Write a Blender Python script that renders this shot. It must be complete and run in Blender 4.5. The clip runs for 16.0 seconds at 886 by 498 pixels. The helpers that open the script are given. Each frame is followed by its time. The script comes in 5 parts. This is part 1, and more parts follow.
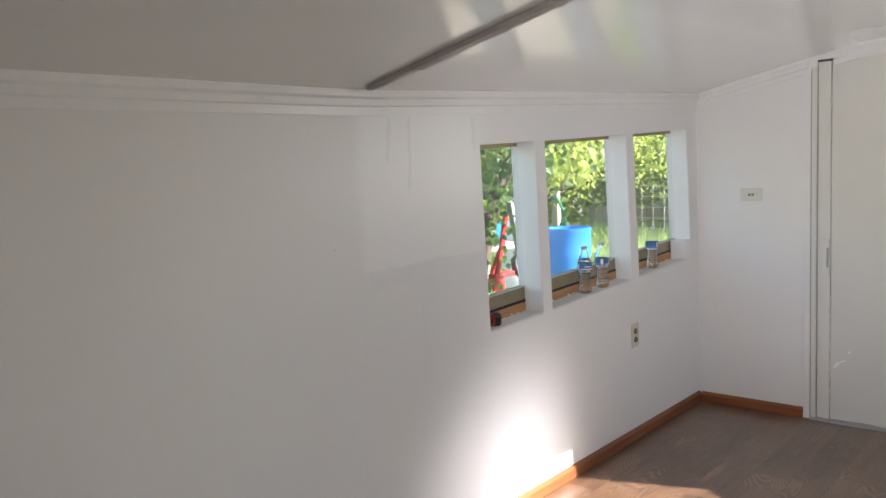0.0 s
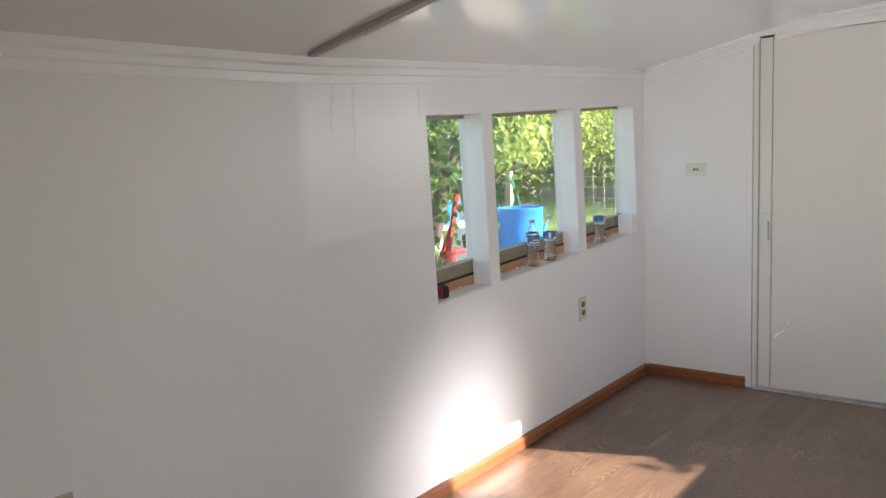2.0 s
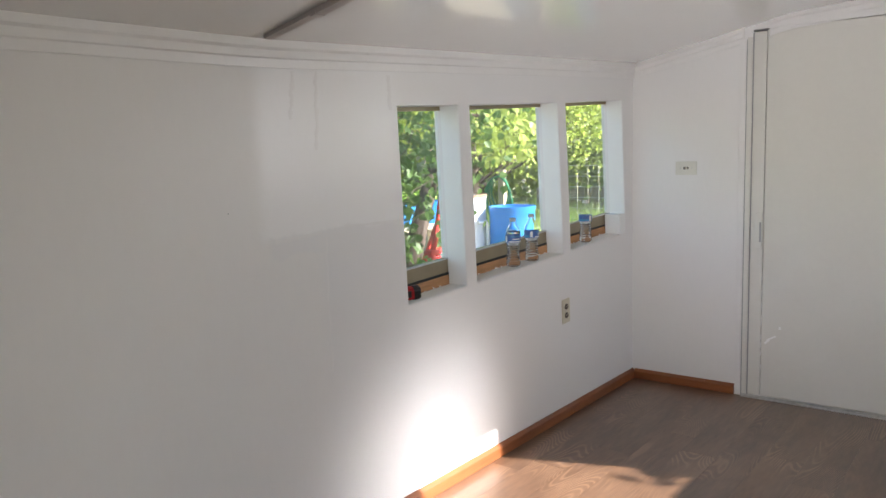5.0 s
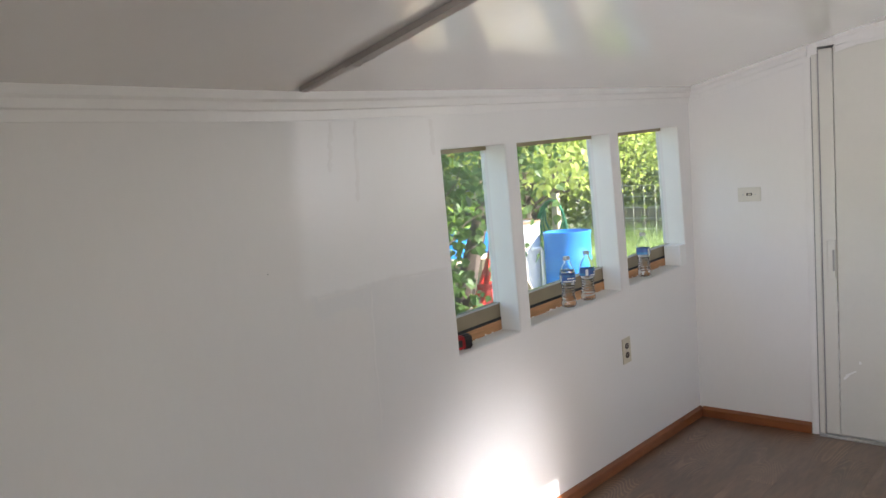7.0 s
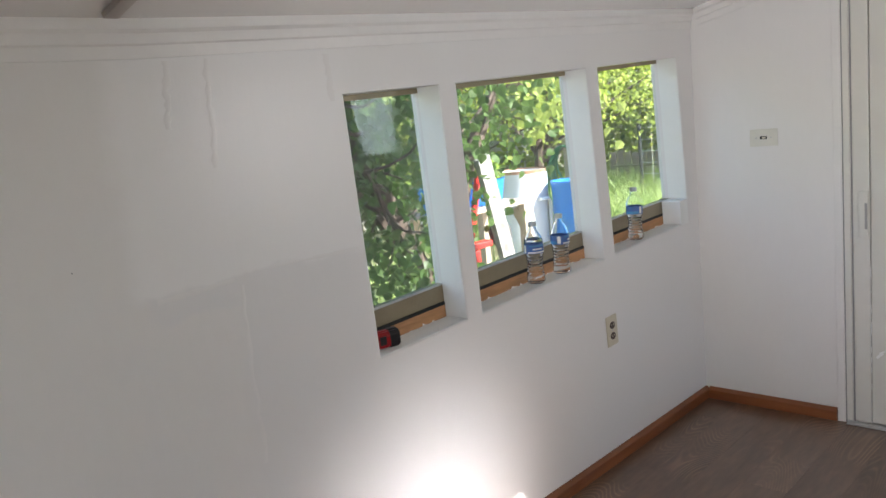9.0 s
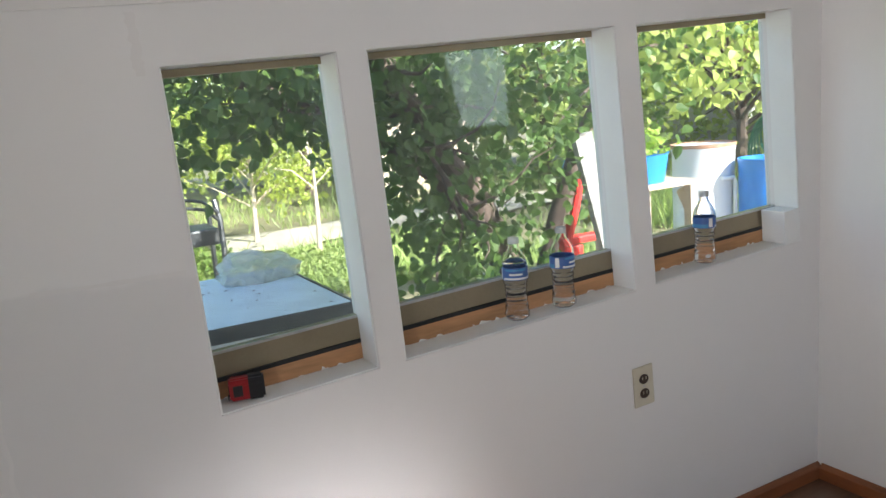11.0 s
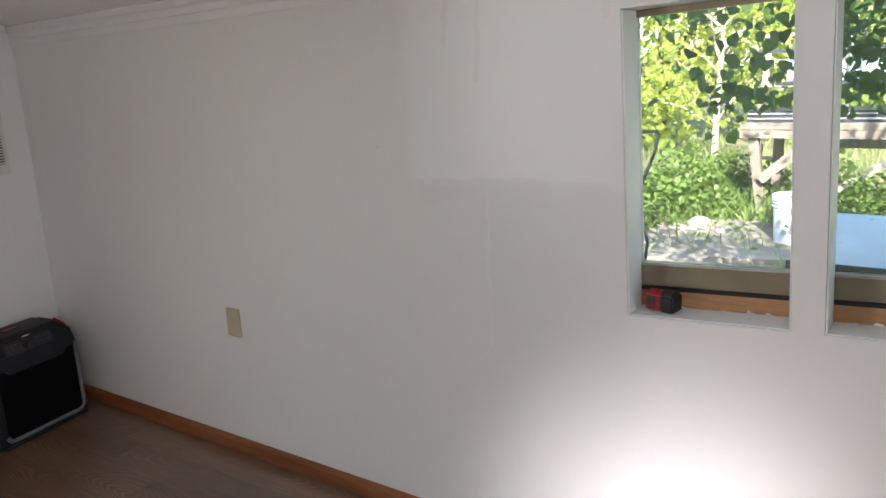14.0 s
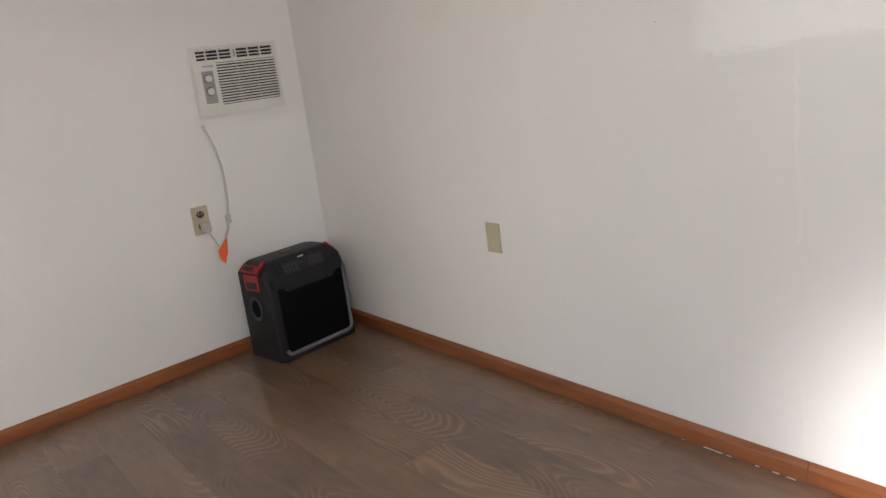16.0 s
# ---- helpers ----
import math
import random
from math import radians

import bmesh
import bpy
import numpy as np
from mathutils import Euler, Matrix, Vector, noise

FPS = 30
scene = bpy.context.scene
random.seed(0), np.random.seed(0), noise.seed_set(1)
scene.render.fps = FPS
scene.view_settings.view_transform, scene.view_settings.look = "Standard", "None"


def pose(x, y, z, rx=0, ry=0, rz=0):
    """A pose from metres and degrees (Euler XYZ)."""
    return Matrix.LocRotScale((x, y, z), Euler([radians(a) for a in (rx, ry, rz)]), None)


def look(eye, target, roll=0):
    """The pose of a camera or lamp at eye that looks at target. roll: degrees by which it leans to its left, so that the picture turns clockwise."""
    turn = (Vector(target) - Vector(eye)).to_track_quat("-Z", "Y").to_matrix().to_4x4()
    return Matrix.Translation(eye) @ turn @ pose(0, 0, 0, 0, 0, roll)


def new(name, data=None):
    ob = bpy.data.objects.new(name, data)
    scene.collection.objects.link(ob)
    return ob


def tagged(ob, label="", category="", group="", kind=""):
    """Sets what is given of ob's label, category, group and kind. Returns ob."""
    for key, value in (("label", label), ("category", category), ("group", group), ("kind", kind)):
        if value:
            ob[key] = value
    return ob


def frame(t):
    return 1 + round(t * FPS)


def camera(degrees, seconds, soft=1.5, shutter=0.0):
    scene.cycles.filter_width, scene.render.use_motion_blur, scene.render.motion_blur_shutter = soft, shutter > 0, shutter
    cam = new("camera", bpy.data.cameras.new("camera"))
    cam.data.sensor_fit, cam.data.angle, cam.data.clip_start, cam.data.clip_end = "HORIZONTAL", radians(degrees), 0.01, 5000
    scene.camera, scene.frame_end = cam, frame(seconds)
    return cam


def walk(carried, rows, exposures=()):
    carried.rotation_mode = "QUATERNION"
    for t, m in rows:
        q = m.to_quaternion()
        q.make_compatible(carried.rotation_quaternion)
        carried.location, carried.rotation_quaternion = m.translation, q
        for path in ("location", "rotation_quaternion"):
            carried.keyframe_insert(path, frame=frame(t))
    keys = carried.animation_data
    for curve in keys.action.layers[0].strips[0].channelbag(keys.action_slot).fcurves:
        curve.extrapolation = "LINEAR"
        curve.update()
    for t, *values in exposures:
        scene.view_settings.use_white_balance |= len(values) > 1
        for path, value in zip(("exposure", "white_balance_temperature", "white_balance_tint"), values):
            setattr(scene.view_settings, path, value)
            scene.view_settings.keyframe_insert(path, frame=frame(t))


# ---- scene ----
cam = camera(60.7, 16.0)
PATH = [
    (0, (1.734, 1.389, 1.338), (0.415, 2.879, 1.146), -2.4),
    (0.5, (1.731, 1.39, 1.318), (0.427, 2.893, 1.11), -2.8),
    (1, (1.733, 1.403, 1.313), (0.457, 2.927, 1.082), -2.9),
    (1.5, (1.741, 1.41, 1.303), (0.494, 2.955, 1.065), -2.7),
    (2, (1.751, 1.416, 1.294), (0.523, 2.977, 1.053), -2.4),
    (2.5, (1.747, 1.421, 1.284), (0.529, 2.988, 1.036), -1.9),
    (3, (1.747, 1.42, 1.267), (0.523, 2.98, 1.001), -1.3),
    (5.5, (1.718, 1.615, 1.277), (0.49, 3.177, 1.049), -1.8),
    (6, (1.704, 1.616, 1.352), (0.433, 3.15, 1.176), -2.6),
    (6.5, (1.699, 1.639, 1.374), (0.384, 3.138, 1.221), -3.3),
    (7, (1.675, 1.703, 1.344), (0.338, 3.18, 1.164), -4.0),
    (7.5, (1.651, 1.775, 1.316), (0.315, 3.246, 1.091), -4.7),
    (8, (1.601, 1.907, 1.321), (0.268, 3.372, 1.042), -5.1),
    (10.5, (1.484, 3.111, 1.345), (-0.141, 4.223, 0.996), -5.5),
    (11, (1.526, 3.328, 1.325), (-0.209, 4.255, 0.963), -4.7),
    (11.5, (1.498, 3.521, 1.293), (-0.342, 4.222, 0.942), -3.7),
    (12, (1.558, 3.767, 1.307), (-0.37, 4.109, 0.9), -2.2),
    (12.5, (1.567, 3.911, 1.296), (-0.384, 3.879, 0.855), -1.1),
    (13, (1.573, 4.034, 1.313), (-0.32, 3.589, 0.845), -0.8),
    (13.5, (1.613, 4.137, 1.296), (-0.144, 3.313, 0.814), -1.7),
    (14, (1.659, 4.221, 1.337), (0.061, 3.112, 0.873), -2.7),
    (14.5, (1.721, 4.186, 1.357), (0.246, 2.9, 0.944), -3.5),
    (15, (1.735, 4.168, 1.334), (0.365, 2.765, 0.941), -4.7),
    (15.5, (1.709, 4.149, 1.26), (0.443, 2.661, 0.834), -6.1),
    (16, (1.635, 4.057, 1.111), (0.474, 2.502, 0.625), -7.4),
]
walk(cam, [(t, look(eye, target, roll)) for t, eye, target, roll in PATH], exposures=[(0, 1.95, 6260, 15), (8, 1.93, 6240, 14), (10.5, 1.82, 6180, 14), (12.5, 1.74, 6180, 13), (13.5, 1.84, 6120, 15), (14, 2.02, 6160, 16), (15, 2.34, 6290, 16), (16, 2.69, 6400, 14)])

# ---- light ----
SUN = Vector((1.0, 0.54, 0.65)).normalized()
world = bpy.data.worlds.new("sky")
scene.world = world
world.use_nodes = True
wn = world.node_tree
sky = wn.nodes.new("ShaderNodeTexSky")
sky.sky_type, sky.sun_disc = "NISHITA", False
sky.sun_elevation, sky.sun_rotation = math.asin(SUN.z), math.atan2(SUN.x, SUN.y)
wn.nodes["Background"].inputs["Strength"].default_value = 0.15
wn.links.new(sky.outputs["Color"], wn.nodes["Background"].inputs["Color"])

sun_data = bpy.data.lights.new("sun", "SUN")
sun_data.energy, sun_data.angle, sun_data.color = 5.0, radians(0.6), (1.0, 0.93, 0.82)
sun = new("sun", sun_data)
sun.matrix_basis = look(SUN * 30, (0, 3, 0))



def opening_lamp(name, eye, target, w, h, watts, colour, spread=180):
    """An area lamp set in an opening: sky light, and fill that is added."""
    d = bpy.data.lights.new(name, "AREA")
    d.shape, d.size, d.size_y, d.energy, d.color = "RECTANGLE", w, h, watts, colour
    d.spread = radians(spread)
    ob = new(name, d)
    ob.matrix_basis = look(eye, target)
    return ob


# fill lamp in an added, unseen doorway, aimed at the far end
opening_lamp("added_doorway_fill", (2.45, 1.9, 1.0), (0.9, 5.5, 2.2), 0.58, 1.85, 4.4, (1.0, 0.975, 0.94), 80)
opening_lamp("window_skylight", (2.45, 4.88, 1.42), (0.7, 1.4, 0.95), 0.55, 0.66, 1.2, (1.0, 0.965, 0.94), 84)
opening_lamp("end_window_skylight", (1.80, 5.54, 1.45), (1.2, 1.6, 0.55), 0.52, 0.48, 0.75, (0.80, 0.94, 0.97), 150)
# added lamp: throws the sun's reflection off the floor onto the wall
opening_lamp("window_glare", (2.46, 4.925, 1.42), (0.0, 3.68, 0.10), 0.34, 0.46, 0.46, (1.0, 0.98, 0.96), 19)

# ---- materials ----


def material(name, colour, rough=0.5, metal=0.0, vary=0.08, scale=8.0, fine=120.0, bump=0.1, stretch=(1, 1, 1), spec=0.5, island=0.0, obj=0.0, second=None):
    """A surface with colour change at two scales and fine relief, in metres of object space."""
    m = bpy.data.materials.new(name)
    m.use_nodes = True
    n, l = m.node_tree.nodes, m.node_tree.links
    b = n["Principled BSDF"]
    b.inputs["Roughness"].default_value, b.inputs["Metallic"].default_value = rough, metal
    b.inputs["Specular IOR Level"].default_value = spec
    tc, mp = n.new("ShaderNodeTexCoord"), n.new("ShaderNodeMapping")
    mp.inputs["Scale"].default_value = stretch
    l.new(tc.outputs["Object"], mp.inputs["Vector"])
    big, small = n.new("ShaderNodeTexNoise"), n.new("ShaderNodeTexNoise")
    big.inputs["Scale"].default_value, small.inputs["Scale"].default_value = scale, fine
    big.inputs["Detail"].default_value = small.inputs["Detail"].default_value = 4
    add = n.new("ShaderNodeMath")
    add.operation = "MULTIPLY_ADD"
    add.inputs[1].default_value = 0.35
    for t in (big, small):
        l.new(mp.outputs["Vector"], t.inputs["Vector"])
    l.new(small.outputs["Fac"], add.inputs[0])
    l.new(big.outputs["Fac"], add.inputs[2])
    fac = add.outputs[0]
    if island or obj:
        info = n.new("ShaderNodeNewGeometry" if island else "ShaderNodeObjectInfo")
        rnd = n.new("ShaderNodeMath")
        rnd.operation = "MULTIPLY_ADD"
        rnd.inputs[1].default_value = island or obj
        l.new(info.outputs["Random Per Island" if island else "Random"], rnd.inputs[0])
        l.new(fac, rnd.inputs[2])
        fac = rnd.outputs[0]
    ramp = n.new("ShaderNodeValToRGB")
    lo = tuple(c * (1 - vary) for c in colour)
    hi = second or tuple(min(1, c * (1 + vary)) for c in colour)
    top = 1.0 + 0.5 * (island or obj)
    ramp.color_ramp.elements[0].position, ramp.color_ramp.elements[1].position = 0.35, min(1.0, 0.72 * top + 0.1)
    ramp.color_ramp.elements[0].color, ramp.color_ramp.elements[1].color = (*lo, 1), (*hi, 1)
    l.new(fac, ramp.inputs["Fac"])
    l.new(ramp.outputs["Color"], b.inputs["Base Color"])
    if bump:
        bp = n.new("ShaderNodeBump")
        bp.inputs["Strength"].default_value, bp.inputs["Distance"].default_value = bump, 0.004
        l.new(add.outputs[0], bp.inputs["Height"])
        l.new(bp.outputs["Normal"], b.inputs["Normal"])
    return m


def leaf_material(name, colour, second, through_light=0.5):
    """Leaves: every leaf a shade of its own, light passing through."""
    m = material(name, colour, 0.45, vary=0.25, scale=3.0, fine=60.0, bump=0.0, island=0.9, second=second)
    n, l = m.node_tree.nodes, m.node_tree.links
    b = n["Principled BSDF"]
    src = b.inputs["Base Color"].links[0].from_socket
    tr, mix = n.new("ShaderNodeBsdfTranslucent"), n.new("ShaderNodeMixShader")
    l.new(src, tr.inputs["Color"])
    mix.inputs["Fac"].default_value = through_light
    l.new(b.outputs[0], mix.inputs[1])
    l.new(tr.outputs[0], mix.inputs[2])
    l.new(mix.outputs[0], n["Material Output"].inputs["Surface"])
    return m


def glass_material(name, rough=0.0, tint=(1, 1, 1), ior=1.45):
    m = bpy.data.materials.new(name)
    m.use_nodes = True
    b = m.node_tree.nodes["Principled BSDF"]
    b.inputs["Base Color"].default_value = (*tint, 1)
    b.inputs["Transmission Weight"].default_value, b.inputs["Roughness"].default_value, b.inputs["IOR"].default_value = 1.0, rough, ior
    return m


def pane_material():
    """A thin clear pane: light passes straight, gloss by Fresnel, an uneven pale film that adds haze."""
    m = bpy.data.materials.new("window_glass")
    m.use_nodes = True
    n, l = m.node_tree.nodes, m.node_tree.links
    n.remove(n["Principled BSDF"])
    clear, gloss, film = n.new("ShaderNodeBsdfTransparent"), n.new("ShaderNodeBsdfGlossy"), n.new("ShaderNodeBsdfDiffuse")
    weight, fifth, fres, one, two = n.new("ShaderNodeLayerWeight"), n.new("ShaderNodeMath"), n.new("ShaderNodeMath"), n.new("ShaderNodeMixShader"), n.new("ShaderNodeMixShader")
    cloud, grade = n.new("ShaderNodeTexNoise"), n.new("ShaderNodeMapRange")
    clear.inputs["Color"].default_value, film.inputs["Color"].default_value = (0.96, 0.985, 0.97, 1), (0.7, 0.72, 0.68, 1)
    gloss.inputs["Roughness"].default_value, weight.inputs["Blend"].default_value = 0.0, 0.5
    fifth.operation, fifth.inputs[1].default_value = "POWER", 5.0
    fres.operation, fres.inputs[1].default_value, fres.inputs[2].default_value = "MULTIPLY_ADD", 0.93, 0.035
    l.new(weight.outputs["Facing"], fifth.inputs[0])
    l.new(fifth.outputs[0], fres.inputs[0])
    cloud.inputs["Scale"].default_value, cloud.inputs["Detail"].default_value = 5.0, 6.0
    # film strength: haze over the view, put in as a pale diffuse layer
    grade.inputs["To Min"].default_value, grade.inputs["To Max"].default_value = 0.02, 0.08
    l.new(fres.outputs[0], one.inputs["Fac"])
    l.new(clear.outputs[0], one.inputs[1])
    l.new(gloss.outputs[0], one.inputs[2])
    l.new(n.new("ShaderNodeTexCoord").outputs["Object"], cloud.inputs["Vector"])
    l.new(cloud.outputs["Fac"], grade.inputs["Value"])
    l.new(grade.outputs[0], two.inputs["Fac"])
    l.new(one.outputs[0], two.inputs[1])
    l.new(film.outputs[0], two.inputs[2])
    l.new(two.outputs[0], n["Material Output"].inputs["Surface"])
    return m


def plank_material():
    """Brown wood-look vinyl: sparse pale cathedral grain along y, each plank with its own figure."""
    m = bpy.data.materials.new("vinyl_plank")
    m.use_nodes = True
    n, l = m.node_tree.nodes, m.node_tree.links
    b = n["Principled BSDF"]
    b.inputs["Roughness"].default_value, b.inputs["Specular IOR Level"].default_value = 0.36, 0.8
    b.inputs["Coat Weight"].default_value, b.inputs["Coat Roughness"].default_value, b.inputs["Coat IOR"].default_value = 0.35, 0.22, 1.55

    def maths(op, x, y=0.0, z=0.0):
        k = n.new("ShaderNodeMath")
        k.operation = op
        for i, v in enumerate((x, y, z)):
            if isinstance(v, (int, float)):
                k.inputs[i].default_value = v
            else:
                l.new(v, k.inputs[i])
        return k.outputs[0]

    def cloud(vec, scale, detail):
        k = n.new("ShaderNodeTexNoise")
        k.inputs["Scale"].default_value, k.inputs["Detail"].default_value = scale, detail
        l.new(vec, k.inputs["Vector"])
        return k.outputs["Fac"]

    tc, info = n.new("ShaderNodeTexCoord"), n.new("ShaderNodeObjectInfo")
    shift = n.new("ShaderNodeVectorMath")
    shift.operation = "MULTIPLY_ADD"
    shift.inputs[1].default_value = (3.1, 17.0, 5.0)
    l.new(info.outputs["Random"], shift.inputs[0])
    l.new(tc.outputs["Object"], shift.inputs[2])
    mp = n.new("ShaderNodeMapping")
    mp.inputs["Scale"].default_value = (1.0, 0.20, 1.0)
    l.new(shift.outputs[0], mp.inputs["Vector"])
    rings = maths("SINE", maths("MULTIPLY", cloud(mp.outputs[0], 5.0, 0.8), 300.0))
    thin = maths("POWER", maths("MULTIPLY_ADD", rings, 0.5, 0.5), 2.8)
    mask = n.new("ShaderNodeMapRange")
    mask.inputs["From Min"].default_value, mask.inputs["From Max"].default_value = 0.49, 0.64
    l.new(cloud(shift.outputs[0], 2.6, 1.0), mask.inputs["Value"])
    figure = maths("MULTIPLY", thin, mask.outputs[0])
    fine = cloud(mp.outputs[0], 55.0, 3.0)
    shade = maths("MULTIPLY_ADD", info.outputs["Random"], 0.16, maths("MULTIPLY_ADD", cloud(mp.outputs[0], 9.0, 2.0), 0.45, maths("MULTIPLY", fine, 0.35)))
    level = maths("MULTIPLY_ADD", figure, 0.32, shade)
    ramp = n.new("ShaderNodeValToRGB")
    ramp.color_ramp.elements[0].position, ramp.color_ramp.elements[1].position = 0.25, 0.85
    ramp.color_ramp.elements[0].color, ramp.color_ramp.elements[1].color = (0.080, 0.040, 0.022, 1), (0.265, 0.158, 0.094, 1)
    l.new(level, ramp.inputs["Fac"])
    l.new(ramp.outputs["Color"], b.inputs["Base Color"])
    bp = n.new("ShaderNodeBump")
    bp.inputs["Strength"].default_value, bp.inputs["Distance"].default_value = 0.06, 0.002
    l.new(fine, bp.inputs["Height"])
    l.new(bp.outputs["Normal"], b.inputs["Normal"])
    return m


def repaired_wall_material():
    """White wall paint with a glossier repaint beside the windows, greyer below, its edges brushed and uneven, in (y,
    z) of the wall. Brighter daylight by the windows and the upper sheen are put into its colour.
    """
    m = material("white_wall_paint_repaired", (0.768, 0.750, 0.728), 0.42, vary=0.02, scale=1.3, fine=45.0, bump=0.12, stretch=(1, 1, 0.35))
    n, l = m.node_tree.nodes, m.node_tree.links
    b = n["Principled BSDF"]
    paint = b.inputs["Base Color"].links[0].from_socket

    def maths(op, x, y=0.0, z=0.0):
        k = n.new("ShaderNodeMath")
        k.operation = op
        for i, v in enumerate((x, y, z)):
            if isinstance(v, (int, float)):
                k.inputs[i].default_value = v
            else:
                l.new(v, k.inputs[i])
        return k.outputs[0]

    def ramp(v, a, c):
        k = n.new("ShaderNodeMapRange")
        k.interpolation_type = "SMOOTHSTEP"
        k.inputs["From Min"].default_value, k.inputs["From Max"].default_value = a, c
        l.new(v, k.inputs["Value"])
        return k.outputs[0]

    def cloud(scale, stretch, detail=3.0):
        mp, k = n.new("ShaderNodeMapping"), n.new("ShaderNodeTexNoise")
        mp.inputs["Scale"].default_value = stretch
        k.inputs["Scale"].default_value, k.inputs["Detail"].default_value = scale, detail
        l.new(tc.outputs["Object"], mp.inputs["Vector"])
        l.new(mp.outputs[0], k.inputs["Vector"])
        return k.outputs["Fac"]

    tc, sep = n.new("ShaderNodeTexCoord"), n.new("ShaderNodeSeparateXYZ")
    l.new(tc.outputs["Object"], sep.inputs[0])
    wob = maths("MULTIPLY_ADD", cloud(9.0, (1, 1, 1)), 0.07, -0.035)
    y, z = maths("ADD", sep.outputs["Y"], wob), maths("ADD", sep.outputs["Z"], wob)
    brush = cloud(26.0, (1, 1, 0.06))
    upper = maths("MULTIPLY", maths("MULTIPLY", ramp(y, 2.94, 3.01), maths("SUBTRACT", 1.0, ramp(y, 3.52, 3.66))), ramp(z, 1.02, 1.06))
    lower = maths("MULTIPLY", maths("MULTIPLY", ramp(y, 3.17, 3.235), maths("SUBTRACT", 1.0, ramp(y, 3.52, 3.7))), maths("SUBTRACT", 1.0, ramp(z, 1.035, 1.062)))
    lower = maths("MULTIPLY", lower, ramp(z, 0.25, 0.7))
    band = maths("MULTIPLY", maths("MULTIPLY", ramp(y, 2.98, 3.02), maths("SUBTRACT", 1.0, ramp(y, 3.26, 3.34))), maths("MULTIPLY", ramp(z, 0.98, 1.0), maths("SUBTRACT", 1.0, ramp(z, 1.045, 1.06))))
    grey = maths("MINIMUM", 1.0, maths("ADD", lower, band))
    # paint colour lightened from the windows on, for the brighter daylight there
    lit_side = ramp(y, 3.50, 3.64)
    # upper repaint also gets a lighter colour, for the window's sheen on it
    for colour, fac in (((0.80, 0.787, 0.772), lit_side), ((0.82, 0.81, 0.80), upper), ((0.742, 0.732, 0.725), maths("MULTIPLY", grey, maths("MULTIPLY_ADD", brush, 0.3, 0.7)))):
        mix = n.new("ShaderNodeMix")
        mix.data_type = "RGBA"
        l.new(fac, mix.inputs["Factor"])
        l.new(paint, mix.inputs["A"])
        mix.inputs["B"].default_value = (*colour, 1)
        paint = mix.outputs["Result"]
    l.new(paint, b.inputs["Base Color"])
    gloss = maths("MULTIPLY", upper, 0.11)
    l.new(maths("SUBTRACT", 0.40, gloss), b.inputs["Roughness"])
    return m


M = {}
M["wall"] = material("white_wall_paint", (0.80, 0.785, 0.765), 0.42, vary=0.02, scale=1.3, fine=45.0, bump=0.12, stretch=(1, 1, 0.35))
M["wall_repaired"] = repaired_wall_material()
M["patch"] = material("white_gloss_patch", (0.815, 0.80, 0.785), 0.26, vary=0.02, scale=4.0, fine=30.0, bump=0.2)
M["ceiling"] = material("white_ceiling_gloss", (0.80, 0.785, 0.765), 0.19, vary=0.02, scale=1.0, fine=25.0, bump=0.06, spec=1.0)
ceiling_coat = M["ceiling"].node_tree.nodes["Principled BSDF"]
ceiling_coat.inputs["Coat Weight"].default_value, ceiling_coat.inputs["Coat Roughness"].default_value = 0.8, 0.14
ceiling_coat.inputs["Coat IOR"].default_value = 1.75
M["trim"] = material("white_trim_paint", (0.80, 0.785, 0.765), 0.3, vary=0.03, scale=6.0, fine=50.0, bump=0.15)
M["reveal"] = material("white_reveal_paint", (0.84, 0.85, 0.83), 0.4, vary=0.02, scale=9.0, fine=90.0, bump=0.2)
M["door"] = material("cream_door_paint", (0.71, 0.695, 0.64), 0.3, vary=0.03, scale=2.0, fine=40.0, bump=0.08)
M["oak"] = material("stained_baseboard_wood", (0.205, 0.068, 0.023), 0.34, vary=0.4, scale=14.0, fine=90.0, bump=0.2, stretch=(1, 0.12, 1))
M["oak_x"] = material("stained_baseboard_wood_cross", (0.205, 0.068, 0.023), 0.34, vary=0.4, scale=14.0, fine=90.0, bump=0.2, stretch=(0.12, 1, 1))
M["rawwood"] = material("raw_sill_wood", (0.42, 0.22, 0.10), 0.65, vary=0.35, scale=25.0, fine=120.0, bump=0.4, stretch=(1, 0.15, 1))
M["bronze"] = material("bronze_aluminium", (0.30, 0.25, 0.165), 0.38, 0.35, vary=0.12, scale=8.0, fine=140.0, bump=0.05)
M["alu"] = material("worn_aluminium", (0.55, 0.55, 0.54), 0.38, 0.8, vary=0.2, scale=12.0, fine=150.0, bump=0.1, stretch=(1, 1, 0.2))
M["greystrip"] = material("grey_ceiling_strip", (0.36, 0.325, 0.30), 0.45, vary=0.12, scale=12.0, fine=80.0, bump=0.1)
M["rubber"] = material("black_gasket", (0.012, 0.012, 0.012), 0.6, vary=0.3)
M["switchwhite"] = material("off_white_plastic", (0.70, 0.68, 0.61), 0.35, vary=0.04, scale=20.0)
M["ivory"] = material("ivory_plastic", (0.60, 0.55, 0.43), 0.35, vary=0.04, scale=20.0)
M["tan"] = material("tan_plastic", (0.47, 0.41, 0.29), 0.35, vary=0.04, scale=20.0)
# near-black for the shade inside slots, grilles and holes, and for printed rings
M["dark"] = material("dark_shade_and_print", (0.02, 0.02, 0.02), 0.7, vary=0.2)
M["brown"] = material("brown_socket", (0.05, 0.03, 0.02), 0.35, vary=0.2)
M["acwhite"] = material("white_appliance_plastic", (0.72, 0.70, 0.66), 0.4, vary=0.03, scale=10.0)
M["acgrey"] = material("grey_appliance_plastic", (0.33, 0.33, 0.32), 0.4, vary=0.05)
